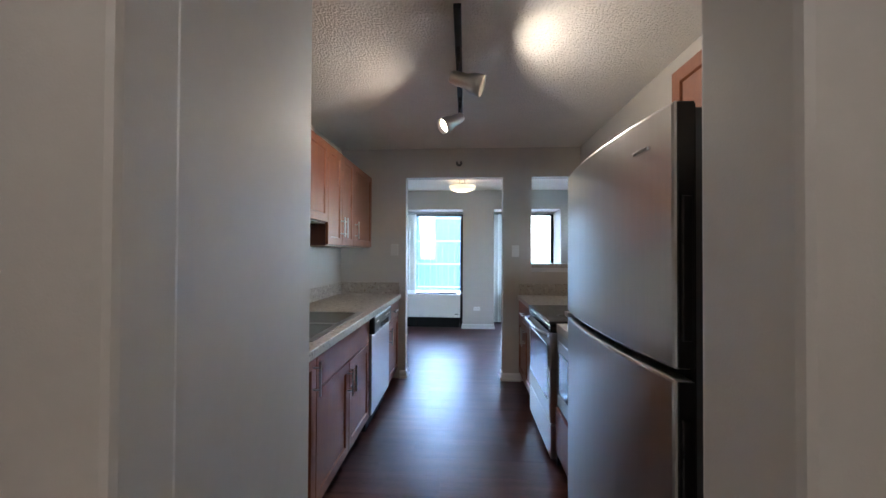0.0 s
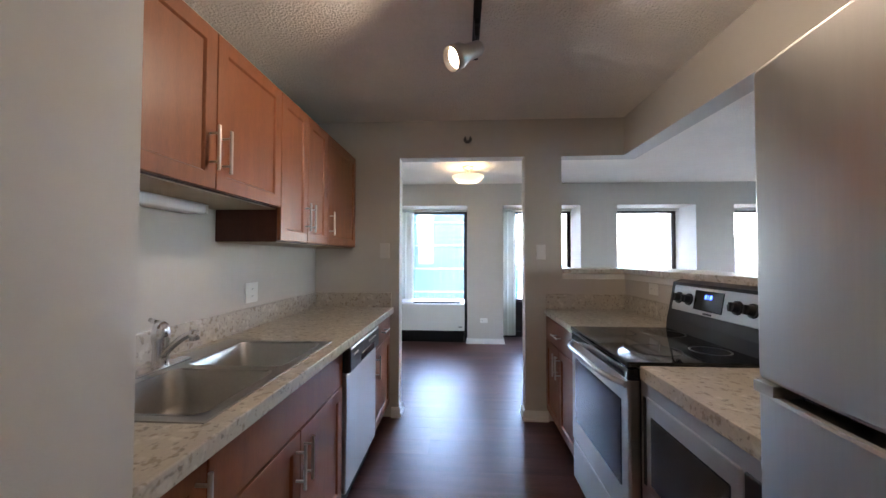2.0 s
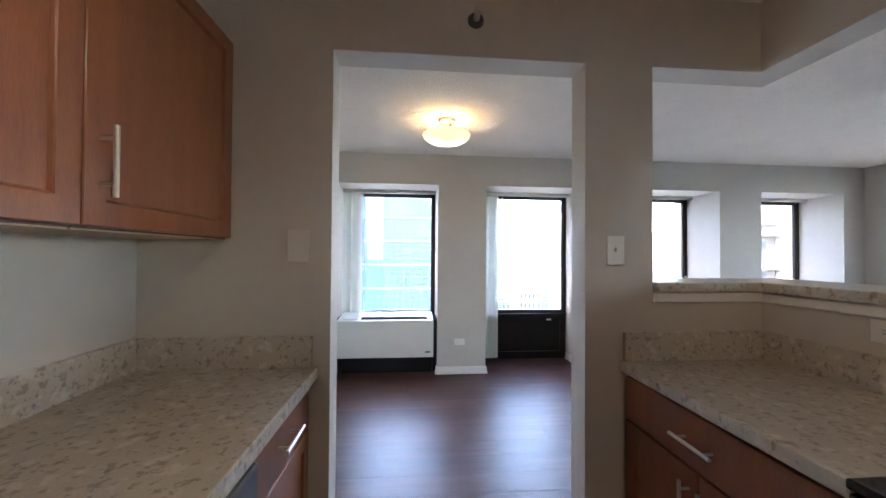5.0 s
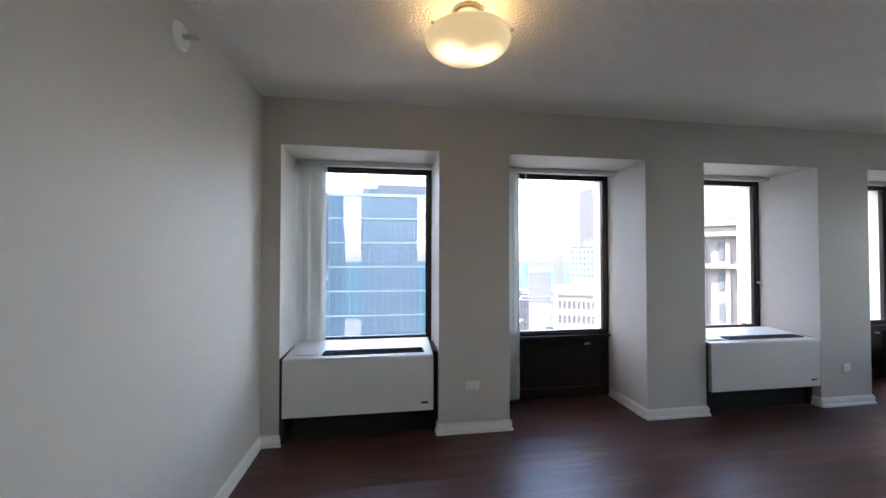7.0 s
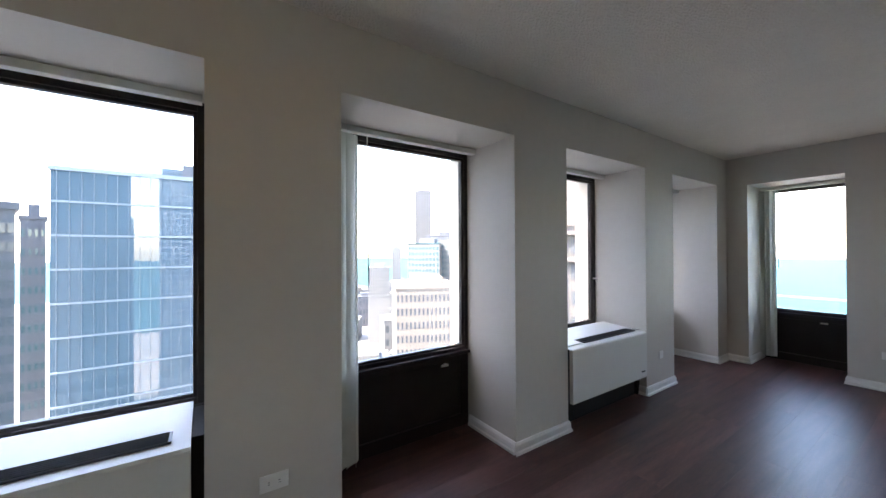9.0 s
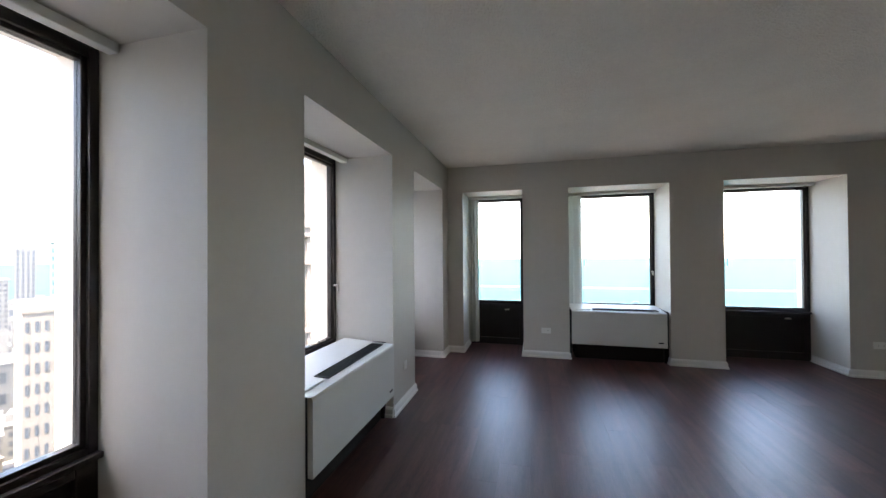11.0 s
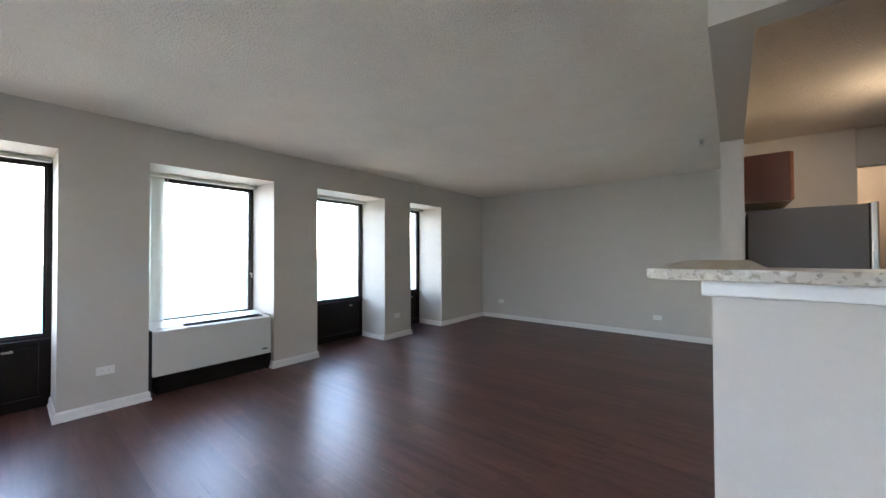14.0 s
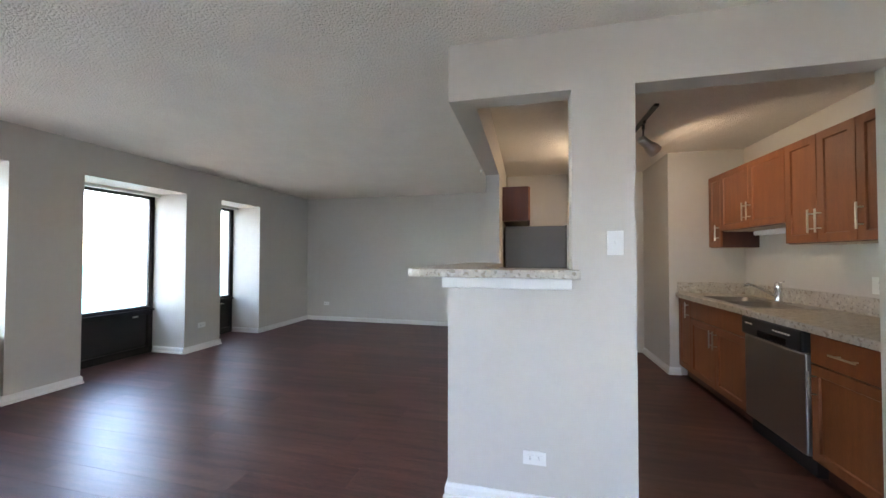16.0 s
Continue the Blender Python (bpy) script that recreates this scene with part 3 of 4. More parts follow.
for z in (0.3, 1.05, 1.8):
    part("hinge", cyl(bmesh.new(), (0.69, HALLS - 0.04, z - 0.05), (0.69, HALLS - 0.04, z + 0.05), 0.009), NICKEL, o)


# ---- kitchen cabinets ----
def bar_handle(parent, x, y, z, upright=True, length=0.16, out=1):
    """A round bar pull on two posts; out: +1 stands out to +x, -1 to -x."""
    bm = bmesh.new()
    s = 0.034 * out
    if upright:
        cyl(bm, (x + s, y, z - length / 2), (x + s, y, z + length / 2), 0.006, n=12)
        posts = [(y, z - length * 0.32), (y, z + length * 0.32)]
    else:
        cyl(bm, (x + s, y - length / 2, z), (x + s, y + length / 2, z), 0.006, n=12)
        posts = [(y - length * 0.32, z), (y + length * 0.32, z)]
    for py, pz in posts:
        cyl(bm, (x, py, pz), (x + s, py, pz), 0.0045, n=10)
    return part("handle", bm, NICKEL, parent, "brushed nickel bar handle")


def front(parent, x, y0, y1, z0, z1, out=1, name="door", flat=False, rail=0.058):
    """A shaker front on the plane x: raised stiles and rails round a sunk panel."""
    t = 0.02 * out
    g = 0.002
    y0, y1, z0, z1 = y0 + g, y1 - g, z0 + g, z1 - g
    xs = sorted((x, x + t))
    if flat:
        return part(name, B((*xs, y0, y1, z0, z1), bevel=0.003), CHERRY, parent)
    bm = bmesh.new()
    xa, xb = x, x + t
    xr = x + 0.011 * out
    loops = []
    for px, e in ((xa, 0), (xb - 0.002 * out, 0), (xb, 0.002), (xb, rail - 0.003), (xb - 0.003 * out, rail), (xr, rail + 0.004)):
        loops.append([bm.verts.new((px, yy, zz)) for yy, zz in ((y0 + e, z0 + e), (y1 - e, z0 + e), (y1 - e, z1 - e), (y0 + e, z1 - e))])
    for p, q in zip(loops, loops[1:]):
        for k in range(4):
            bm.faces.new((p[k], p[(k + 1) % 4], q[(k + 1) % 4], q[k]))
    bm.faces.new(loops[0])
    bm.faces.new(loops[-1])
    d = part(name, bm, CHERRY, parent)
    return d


def wall_cabinet(x0, x1, y0, y1, z0, z1, doors, out=1, label="cherry wood wall cabinet with shaker doors"):
    """doors: rows of (y0, y1, handle y or None)."""
    o = thing("wall_cabinet", pose(0, 0, 0), label, "wall cabinet", "kitchen wall cabinets")
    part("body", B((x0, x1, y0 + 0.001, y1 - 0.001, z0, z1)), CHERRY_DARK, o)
    part("bottom", B((x0 + 0.004, x1 - 0.004, y0 + 0.004, y1 - 0.004, z0 - 0.004, z0)), TAN, o, "tan particle board underside")
    xf = x1 if out > 0 else x0
    for a, b, hy in doors:
        d = front(o, xf + 0.001 * out, a, b, z0 + 0.004, z1 - 0.004, out)
        if hy is not None:
            bar_handle(d, xf + 0.021 * out, hy, z0 + 0.15, out=out)
    return o


UF = 0.197
wall_cabinet(KX, UF, STUB + 0.005, 1.41, 1.383, 2.136, [(STUB + 0.005, 1.41, 1.375)], label="narrow tall cherry wood wall cabinet")
wall_cabinet(KX, UF, 1.41, 2.337, 1.545, 2.136, [(1.41, 1.875, 1.842), (1.875, 2.337, 1.908)], label="short cherry wood wall cabinet above the sink")
wall_cabinet(KX, UF, 2.337, 2.938, 1.383, 2.136, [(2.337, 2.64, 2.607), (2.64, 2.938, 2.673)], label="tall two-door cherry wood wall cabinet")
wall_cabinet(KX, UF, 2.938, DY0 - 0.003, 1.383, 2.136, [(2.938, DY0 - 0.003, 2.978)], label="tall single-door cherry wood wall cabinet by the doorway")
wall_cabinet(2.115, KE0 - 0.001, 0.52, 1.36, 1.70, 2.10, [(0.52, 0.94, 0.90), (0.94, 1.36, 0.98)], -1, "short cherry wood wall cabinet above the refrigerator")

o = thing("under_cabinet_lamp", pose(0, 0, 0), "white slim fluorescent lamp under the wall cabinet", "lamp")
part("housing", B((-0.10, -0.015, 1.50, 2.14, 1.496, 1.540), bevel=0.01), LAMPTUBE, o)
part("end_cap", B((-0.098, -0.017, 2.14, 2.155, 1.498, 1.539), bevel=0.004), PLATE, o)

BF = 0.495       # face of the left base cabinets


def base_cabinet(x0, x1, y0, y1, doors, drawers, out=1, top=0.853, label="cherry wood base cabinet with shaker doors"):
    o = thing("base_cabinet", pose(0, 0, 0), label, "base cabinet", "kitchen base cabinets")
    xs = (x0, x1)
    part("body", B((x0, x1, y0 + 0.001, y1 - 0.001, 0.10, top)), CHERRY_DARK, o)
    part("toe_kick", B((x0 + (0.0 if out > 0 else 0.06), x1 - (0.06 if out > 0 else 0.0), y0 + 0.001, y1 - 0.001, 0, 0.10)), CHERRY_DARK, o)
    xf = xs[1] if out > 0 else xs[0]
    for a, b, z0, z1, hy, hz in doors:
        d = front(o, xf + 0.001 * out, a, b, z0, z1, out)
        if hy is not None:
            bar_handle(d, xf + 0.021 * out, hy, hz, out=out)
    for a, b, z0, z1, pull in drawers:
        d = front(o, xf + 0.001 * out, a, b, z0, z1, out, "drawer", True)
        if pull:
            bar_handle(d, xf + 0.021 * out, (a + b) / 2, (z0 + z1) / 2, False, out=out)
    return o


base_cabinet(KX, BF, STUB + 0.005, 1.455, [(STUB + 0.005, 1.455, 0.11, 0.842, 1.418, 0.74)], [], label="narrow cherry wood base cabinet at the wall's end")
base_cabinet(KX, BF, 1.455, 2.40, [(1.455, 1.937, 0.11, 0.665, 1.905, 0.55), (1.937, 2.395, 0.11, 0.665, 1.969, 0.55)], [(1.455, 2.395, 0.67, 0.842, False)], top=0.70, label="two-door cherry wood sink cabinet with a false drawer")
base_cabinet(KX, BF, 3.02, DY0 - 0.003, [(3.025, DY0 - 0.01, 0.11, 0.665, 3.065, 0.55)], [(3.025, DY0 - 0.01, 0.67, 0.842, True)], label="cherry wood base cabinet with one drawer and door")

# dishwasher
DW0, DW1 = 2.41, 3.012
o = thing("dishwasher", pose(0, 0, 0), "stainless steel dishwasher with a black control strip", "dishwasher")
part("tub", B((KX + 0.02, BF - 0.01, DW0 - 0.004, DW1 + 0.004, 0.0, 0.852)), MATTEB, o)
part("door", B((BF - 0.009, BF + 0.036, DW0, DW1, 0.115, 0.712), bevel=0.008), STEELV, o)
cp = part("control_panel", B((BF - 0.009, BF + 0.056, DW0 - 0.002, DW1 + 0.002, 0.718, 0.848), bevel=0.012), BLACK, o, "black control strip with a pocket handle")
part("pocket", B((BF + 0.052, BF + 0.0575, DW0 + 0.19, DW0 + 0.47, 0.732, 0.772), bevel=0.002), GLASSB, cp)
for k in range(6):
    part("button", B((BF + 0.054, BF + 0.0585, DW0 + 0.35 + k * 0.028, DW0 + 0.368 + k * 0.028, 0.798, 0.808), bevel=0.001), PLATE, cp)
part("logo_bar", B((BF + 0.055, BF + 0.058, DW0 + 0.05, DW0 + 0.13, 0.798, 0.808)), PLATE, cp, "small plain maker's mark")
part("kick_plate", B((BF - 0.06, BF - 0.02, DW0, DW1, 0.0, 0.11)), BLACK, o)

# left worktop, with a hole for the sink
CT0, CT1 = 0.855, 0.895
SX0, SX1, SY0, SY1 = -0.045, 0.482, 1.485, 2.337
CF = 0.545
o = thing("worktop", pose(0, 0, 0), "beige speckled laminate worktop with a low backsplash", "worktop")
bm = pierced((KX, SX0 + 0.02, SX1 - 0.02, CF - 0.012), (STUB, SY0 + 0.02, SY1 - 0.02, DY0), {(1, 1)}, CT0, CT1)
part("slab", bm, LAMINATE, o)
part("front_edge", B((CF - 0.014, CF, STUB, DY0, CT0 - 0.006, CT1 + 0.0005), bevel=0.004), LAMINATE, o)
part("backsplash", B((KX, KX + 0.018, STUB, DY0 - 0.019, CT1, CT1 + 0.12), bevel=0.003), LAMINATE, o)
part("end_splash", B((KX, CF - 0.02, DY0 - 0.018, DY0, CT1, CT1 + 0.12), bevel=0.003), LAMINATE, o)
part("near_splash", B((KX + 0.019, CF - 0.02, STUB, STUB + 0.018, CT1, CT1 + 0.12), bevel=0.003), LAMINATE, o)


# sink
def bowl(bm, x0, x1, y0, y1, ztop, depth, r=0.06, n=6):
    """A rounded basin, open at the top, with sloping sides."""
    def ring(inset, z, rr):
        pts = []
        for cx, cy, a0 in ((x1 - rr - inset, y1 - rr - inset, 0), (x0 + rr + inset, y1 - rr - inset, 90), (x0 + rr + inset, y0 + rr + inset, 180), (x1 - rr - inset, y0 + rr + inset, 270)):
            for k in range(n + 1):
                a = radians(a0 + 90 * k / n)
                pts.append(bm.verts.new((cx + rr * math.cos(a), cy + rr * math.sin(a), z)))
        return pts
    rings = [ring(-0.006, ztop + 0.002, r + 0.006), ring(0.0, ztop - 0.006, r), ring(0.014, ztop - depth + 0.05, r), ring(0.03, ztop - depth + 0.015, r), ring(0.06, ztop - depth, r)]
    for p, q in zip(rings, rings[1:]):
        for i in range(len(p)):
            bm.faces.new((p[i], p[(i + 1) % len(p)], q[(i + 1) % len(q)], q[i]))
    bm.faces.new(rings[-1])
    return rings[0]


o = thing("kitchen_sink", pose(0, 0, 0), "stainless steel double-bowl sink set into the worktop", "sink")
YM = (SY0 + SY1) / 2
bx0, bx1 = SX0 + 0.105, SX1 - 0.035
rim_z = CT1 + 0.004
bm = pierced((SX0, bx0 + 0.004, bx1 - 0.004, SX1), (SY0, SY0 + 0.039, YM - 0.022, YM + 0.022, SY1 - 0.039, SY1), {(1, 1), (1, 3)}, CT1 - 0.002, rim_z)
part("rim", bm, SINKM, o)
for a, b in ((SY0 + 0.035, YM - 0.018), (YM + 0.018, SY1 - 0.035)):
    bm = bmesh.new()
    bowl(bm, bx0, bx1, a, b, rim_z - 0.001, 0.17)
    part("basin", bm, SINKM, o, smooth=True)
    # rim corners that close the square hole round the rounded basin
    for cx, sx in ((bx0, 1), (bx1, -1)):
        for cy, sy in ((a, 1), (b, -1)):
            bm = bmesh.new()
            vs = [bm.verts.new((cx - sx * 0.006, cy - sy * 0.006, rim_z))]
            vs += [bm.verts.new((cx + sx * 0.06 - sx * 0.066 * math.sin(radians(t)), cy + sy * 0.06 - sy * 0.066 * math.cos(radians(t)), rim_z)) for t in range(0, 91, 15)]
            bm.faces.new(vs)
            part("rim_corner", bm, SINKM, o)
    part("drain", lathe(bmesh.new(), [(0.001, -0.163), (0.03, -0.163), (0.043, -0.158), (0.045, -0.164)], 24, ((bx0 + bx1) / 2, (a + b) / 2, rim_z)), CHROME, o, smooth=True)

FX, FY = SX0 + 0.055, YM - 0.025
o = thing("faucet", pose(FX, FY, rim_z), "chrome single-lever kitchen faucet behind the sink", "faucet")
part("deck_plate", B((-0.028, 0.028, -0.12, 0.12, 0, 0.01), bevel=0.004), CHROME, o)
bm = lathe(bmesh.new(), [(0.030, 0.008), (0.027, 0.02), (0.025, 0.085), (0.029, 0.10), (0.029, 0.135), (0.024, 0.158), (0.012, 0.170), (0.001, 0.172)], 28)
part("column", bm, CHROME, o, smooth=True)
curve_part("spout", [(0.014, -0.006, 0.045), (0.065, -0.028, 0.085), (0.15, -0.065, 0.135), (0.190, -0.083, 0.150)], 0.0115, CHROME, o)
part("nozzle", cyl(bmesh.new(), (0.193, -0.084, 0.156), (0.195, -0.085, 0.124), 0.015, n=18), CHROME, o, smooth=True)
bm = bmesh.new()
cyl(bm, (-0.005, 0.0, 0.162), (-0.045, 0.0, 0.176), 0.010, 0.007, 14)
part("lever", bm, CHROME, o, smooth=True)

# ---- right side of the kitchen ----
RF = 1.80       # face of the right base cabinets
ST0, ST1 = 2.045, 2.765
base_cabinet(RF, KE0, ST1 + 0.005, DY0 - 0.003, [(2.785, 3.158, 0.11, 0.665, 3.122, 0.55), (3.158, 3.53, 0.11, 0.665, 3.194, 0.55)], [(2.785, 3.53, 0.67, 0.842, True)], -1, label="cherry wood corner base cabinet with a drawer and two doors")
o = thing("worktop", pose(0, 0, 0), "beige speckled laminate corner worktop with a low backsplash", "worktop")
part("slab", B((RF - 0.035, KE0, ST1 + 0.004, DY0, CT0, CT1), bevel=0.003), LAMINATE, o)
part("backsplash", B((KE0 - 0.018, KE0, ST1 + 0.004, DY0 - 0.019, CT1, CT1 + 0.12), bevel=0.003), LAMINATE, o)
part("end_splash", B((RF - 0.02, KE0, DY0 - 0.018, DY0, CT1, CT1 + 0.12), bevel=0.003), LAMINATE, o)

# range
o = thing("electric_range", pose(0, 0, 0), "stainless steel electric range with a black glass cooktop", "range")
part("body", B((RF - 0.005, KE0 - 0.03, ST0, ST1, 0.02, 0.885)), BLACK, o)
part("cooktop", B((RF - 0.055, KE0 - 0.10, ST0 + 0.001, ST1 - 0.001, 0.885, 0.906), bevel=0.005), GLASSB, o, "black ceramic glass cooktop")
for cx, cy, r in ((1.95, 2.24, 0.10), (1.95, 2.60, 0.08), (2.18, 2.24, 0.075), (2.18, 2.60, 0.10)):
    part("burner_ring", lathe(bmesh.new(), [(r - 0.004, 0.9062), (r, 0.9066), (r + 0.004, 0.9062)], 40, (cx, cy, 0)), BLACK, o)
d = part("oven_door", B((RF - 0.05, RF - 0.004, ST0 + 0.006, ST1 - 0.006, 0.27, 0.842), bevel=0.010), STEELV, o, "stainless oven door with a dark window")
part("door_top", B((RF - 0.052, RF - 0.003, ST0 + 0.004, ST1 - 0.004, 0.832, 0.880), bevel=0.006), GLASSB, d)
part("window", B((RF - 0.054, RF - 0.049, ST0 + 0.068, ST1 - 0.075, 0.40, 0.742), bevel=0.004), OVENW, d, "dark tempered oven window")
handle_pts = [(RF - 0.055, ST0 + 0.02, 0.815), (RF - 0.095, ST0 + 0.12, 0.821), (RF - 0.105, (ST0 + ST1) / 2, 0.823), (RF - 0.095, ST1 - 0.12, 0.821), (RF - 0.055, ST1 - 0.02, 0.815)]
curve_part("handle", handle_pts, 0.012, STEEL, d)
part("drawer", B((RF - 0.045, RF - 0.004, ST0 + 0.006, ST1 - 0.006, 0.05, 0.262), bevel=0.008), STEELV, o)
part("base", B((RF + 0.03, KE0 - 0.05, ST0 + 0.02, ST1 - 0.02, 0.0, 0.05)), MATTEB, o)
# sloped back panel
BX = KE0 - 0.005
bm = bmesh.new()
prof = [(BX - 0.12, 0.900), (BX - 0.115, 0.965), (BX - 0.105, 1.005), (BX - 0.075, 1.170), (BX - 0.03, 1.185), (BX, 1.180), (BX, 0.885)]
rows = [[bm.verts.new((x, y, z)) for x, z in prof] for y in (ST0 + 0.002, ST1 - 0.002)]
for k in range(len(prof)):
    bm.faces.new((rows[0][k], rows[1][k], rows[1][(k + 1) % len(prof)], rows[0][(k + 1) % len(prof)]))
bm.faces.new(rows[0][::-1])
bm.faces.new(rows[1])
bp = part("back_panel", bm, BLACK, o, "black console with a steel control face")
tilt = math.degrees(math.atan2(0.03, 0.165))
cm = pose(BX - 0.091, 0, 1.087, 0, tilt, 0)


def on_console(bm):
    bm.transform(cm)
    return bm


part("control_face", on_console(B((-0.010, -0.001, ST0 + 0.045, ST1 - 0.045, -0.068, 0.068), bevel=0.003)), STEEL, bp)
dm = (ST0 + ST1) / 2 + 0.03
part("display", on_console(B((-0.014, -0.009, dm - 0.10, dm + 0.10, -0.045, 0.055), bevel=0.002)), OVENW, bp)
part("clock_digits", on_console(B((-0.0155, -0.013, dm - 0.005, dm + 0.001, 0.015, 0.035), (-0.0155, -0.013, dm + 0.008, dm + 0.022, 0.015, 0.035), (-0.0155, -0.013, dm - 0.028, dm - 0.012, 0.015, 0.035))), DISPLAY, bp, "glowing blue clock digits")
part("logo_bar", on_console(B((-0.012, -0.009, dm - 0.035, dm + 0.025, -0.062, -0.054))), DARKP, bp, "small plain maker's mark")
for ky in (ST1 - 0.10, ST1 - 0.185, ST0 + 0.12, ST0 + 0.205):
    bm = bmesh.new()
    cyl(bm, (-0.009, ky, 0.0), (-0.018, ky, 0.0), 0.032, 0.030, 24)
    cyl(bm, (-0.018, ky, 0.0), (-0.042, ky, 0.0), 0.024, 0.020, 24)
    box(bm, -0.05, -0.04, ky - 0.006, ky + 0.006, -0.02, 0.02, bevel=0.002)
    part("knob", on_console(bm), BLACK, bp)

# built-in microwave under the short worktop
MW0 = 1.345
o = thing("worktop", pose(0, 0, 0), "short beige speckled laminate worktop beside the range", "worktop")
part("slab", B((RF - 0.005, KE0, MW0, ST0 - 0.004, CT0, CT1), bevel=0.004), LAMINATE, o)
part("front_edge", B((RF - 0.012, RF - 0.004, MW0, ST0 - 0.004, CT0 - 0.012, CT1 + 0.0005), bevel=0.003), LAMINATE, o)
part("backsplash", B((KE0 - 0.018, KE0, MW0, ST0 - 0.004, CT1, CT1 + 0.12), bevel=0.003), LAMINATE, o)
o = thing("microwave_oven", pose(0, 0, 0), "built-in stainless microwave oven under the worktop", "microwave")
part("case", B((RF, KE0 - 0.02, MW0 + 0.005, ST0 - 0.008, 0.40, 0.850)), BLACK, o)
part("trim_frame", B((RF - 0.010, RF - 0.001, MW0 + 0.005, ST0 - 0.008, 0.395, 0.852), bevel=0.004), STEEL, o)
d = part("door", B((RF - 0.018, RF - 0.009, MW0 + 0.20, ST0 - 0.06, 0.46, 0.80), bevel=0.006), STEEL, o)
part("window", B((RF - 0.021, RF - 0.016, MW0 + 0.23, ST0 - 0.095, 0.50, 0.74), bevel=0.004), OVENW, d, "dark microwave window")
part("vent", B((RF - 0.013, RF - 0.008, ST0 - 0.045, ST0 - 0.03, 0.47, 0.79)), MATTEB, o)
part("keypad", B((RF - 0.018, RF - 0.009, MW0 + 0.05, MW0 + 0.19, 0.46, 0.80), bevel=0.005), BLACK, o)
base_o = thing("base_cabinet", pose(0, 0, 0), "low cherry wood cabinet below the microwave", "base cabinet", "kitchen base cabinets")
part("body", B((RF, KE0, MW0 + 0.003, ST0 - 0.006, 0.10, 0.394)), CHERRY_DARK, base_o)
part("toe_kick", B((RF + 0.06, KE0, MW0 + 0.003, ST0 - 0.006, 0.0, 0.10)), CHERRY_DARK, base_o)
front(base_o, RF - 0.001, MW0 + 0.006, ST0 - 0.008, 0.11, 0.385, -1, "drawer", True)

# refrigerator
FR0, FR1, FRX, FRT = 0.56, 1.32, 1.62, 1.65
o = thing("refrigerator", pose(0, 0, 0), "stainless steel two-door refrigerator with black sides", "refrigerator")
part("case", B((FRX + 0.075, KE0 - 0.03, FR0 + 0.012, FR1 - 0.012, 0.03, FRT - 0.01), bevel=0.006), FRSIDE, o)


def fridge_door(name, z0, z1):
    bm = bmesh.new()
    n, rows = 10, []
    for k in range(n + 1):
        u = k / n
        y = FR0 + (FR1 - FR0) * u
        x = FRX + 0.03 * (2 * u - 1) ** 2
        rows.append([bm.verts.new(p) for p in ((x, y, z0), (x, y, z1), (FRX + 0.07, y, z1), (FRX + 0.07, y, z0))])
    for p, q in zip(rows, rows[1:]):
        for k in range(4):
            bm.faces.new((p[k], p[(k + 1) % 4], q[(k + 1) % 4], q[k]))
    bm.faces.new(rows[0])
    bm.faces.new(rows[-1][::-1])
    ob = part(name, bm, STEELV, o, "curved brushed steel door")
    bv = ob.modifiers.new("bevel", "BEVEL")
    bv.width, bv.segments, bv.limit_method, bv.angle_limit = 0.008, 2, "ANGLE", radians(40)
    return ob


lo = fridge_door("lower_door", 0.08, 1.070)
hi = fridge_door("upper_door", 1.090, FRT)
part("pocket_handle", B((FRX + 0.042, FRX + 0.064, FR0 - 0.007, FR0 + 0.004, 1.15, 1.45), bevel=0.003), BLACK, hi, "recessed black pocket handle")
part("pocket_handle", B((FRX + 0.042, FRX + 0.064, FR0 - 0.007, FR0 + 0.004, 0.68, 0.99), bevel=0.003), BLACK, lo, "recessed black pocket handle")
part("nameplate", B((FRX + 0.002, FRX + 0.012, FR0 + 0.055, FR0 + 0.120, 1.562, 1.570), bevel=0.001), CHROME, hi, "small plain metal nameplate")
for d, za, zb in ((lo, 0.08, 1.070), (hi, 1.090, FRT)):
    part("edge_trim", B((FRX + 0.036, FRX + 0.07, FR0 - 0.003, FR0 + 0.006, za + 0.004, zb - 0.004), bevel=0.002), BLACK, d, "black plastic door edge")
part("gasket", B((FRX + 0.068, FRX + 0.078, FR0 + 0.008, FR1 - 0.008, 0.08, FRT - 0.005)), MATTEB, o)
part("hinge", B((FRX + 0.015, FRX + 0.07, FR1 - 0.05, FR1 - 0.01, 1.0705, 1.0895)), NICKEL, o)
part("base_grille", B((FRX + 0.05, FRX + 0.09, FR0 + 0.02, FR1 - 0.02, 0.0, 0.075)), BLACK, o)

# ---- bar top ----
o = thing("bar_top", pose(0, 0, 0), "beige speckled laminate bar top capping the half wall", "bar top")
bm = bmesh.new()
x1, y0, y1, r = 2.75, 3.52, 3.79, 0.05
outline = [(CX1 + 0.001, y0), (KE0 - 0.03, y0), (KE0 - 0.03, PY), (x1, PY)]
outline += [(x1 - r + r * math.cos(radians(a)), y1 - r + r * math.sin(radians(a))) for a in range(0, 91, 15)]
outline += [(1.885, y1), (1.885, DY1 + 0.001), (CX1 + 0.001, DY1 + 0.001)]
vs = [bm.verts.new((x, y, BAR0)) for x, y in outline]
f = bm.faces.new(vs)
ex = bmesh.ops.extrude_face_region(bm, geom=[f])
bmesh.ops.translate(bm, verts=[v for v in ex["geom"] if isinstance(v, bmesh.types.BMVert)], vec=(0, 0, BAR1 - BAR0))
slab = part("slab", bm, LAMINATE, o)
bv = slab.modifiers.new("bevel", "BEVEL")
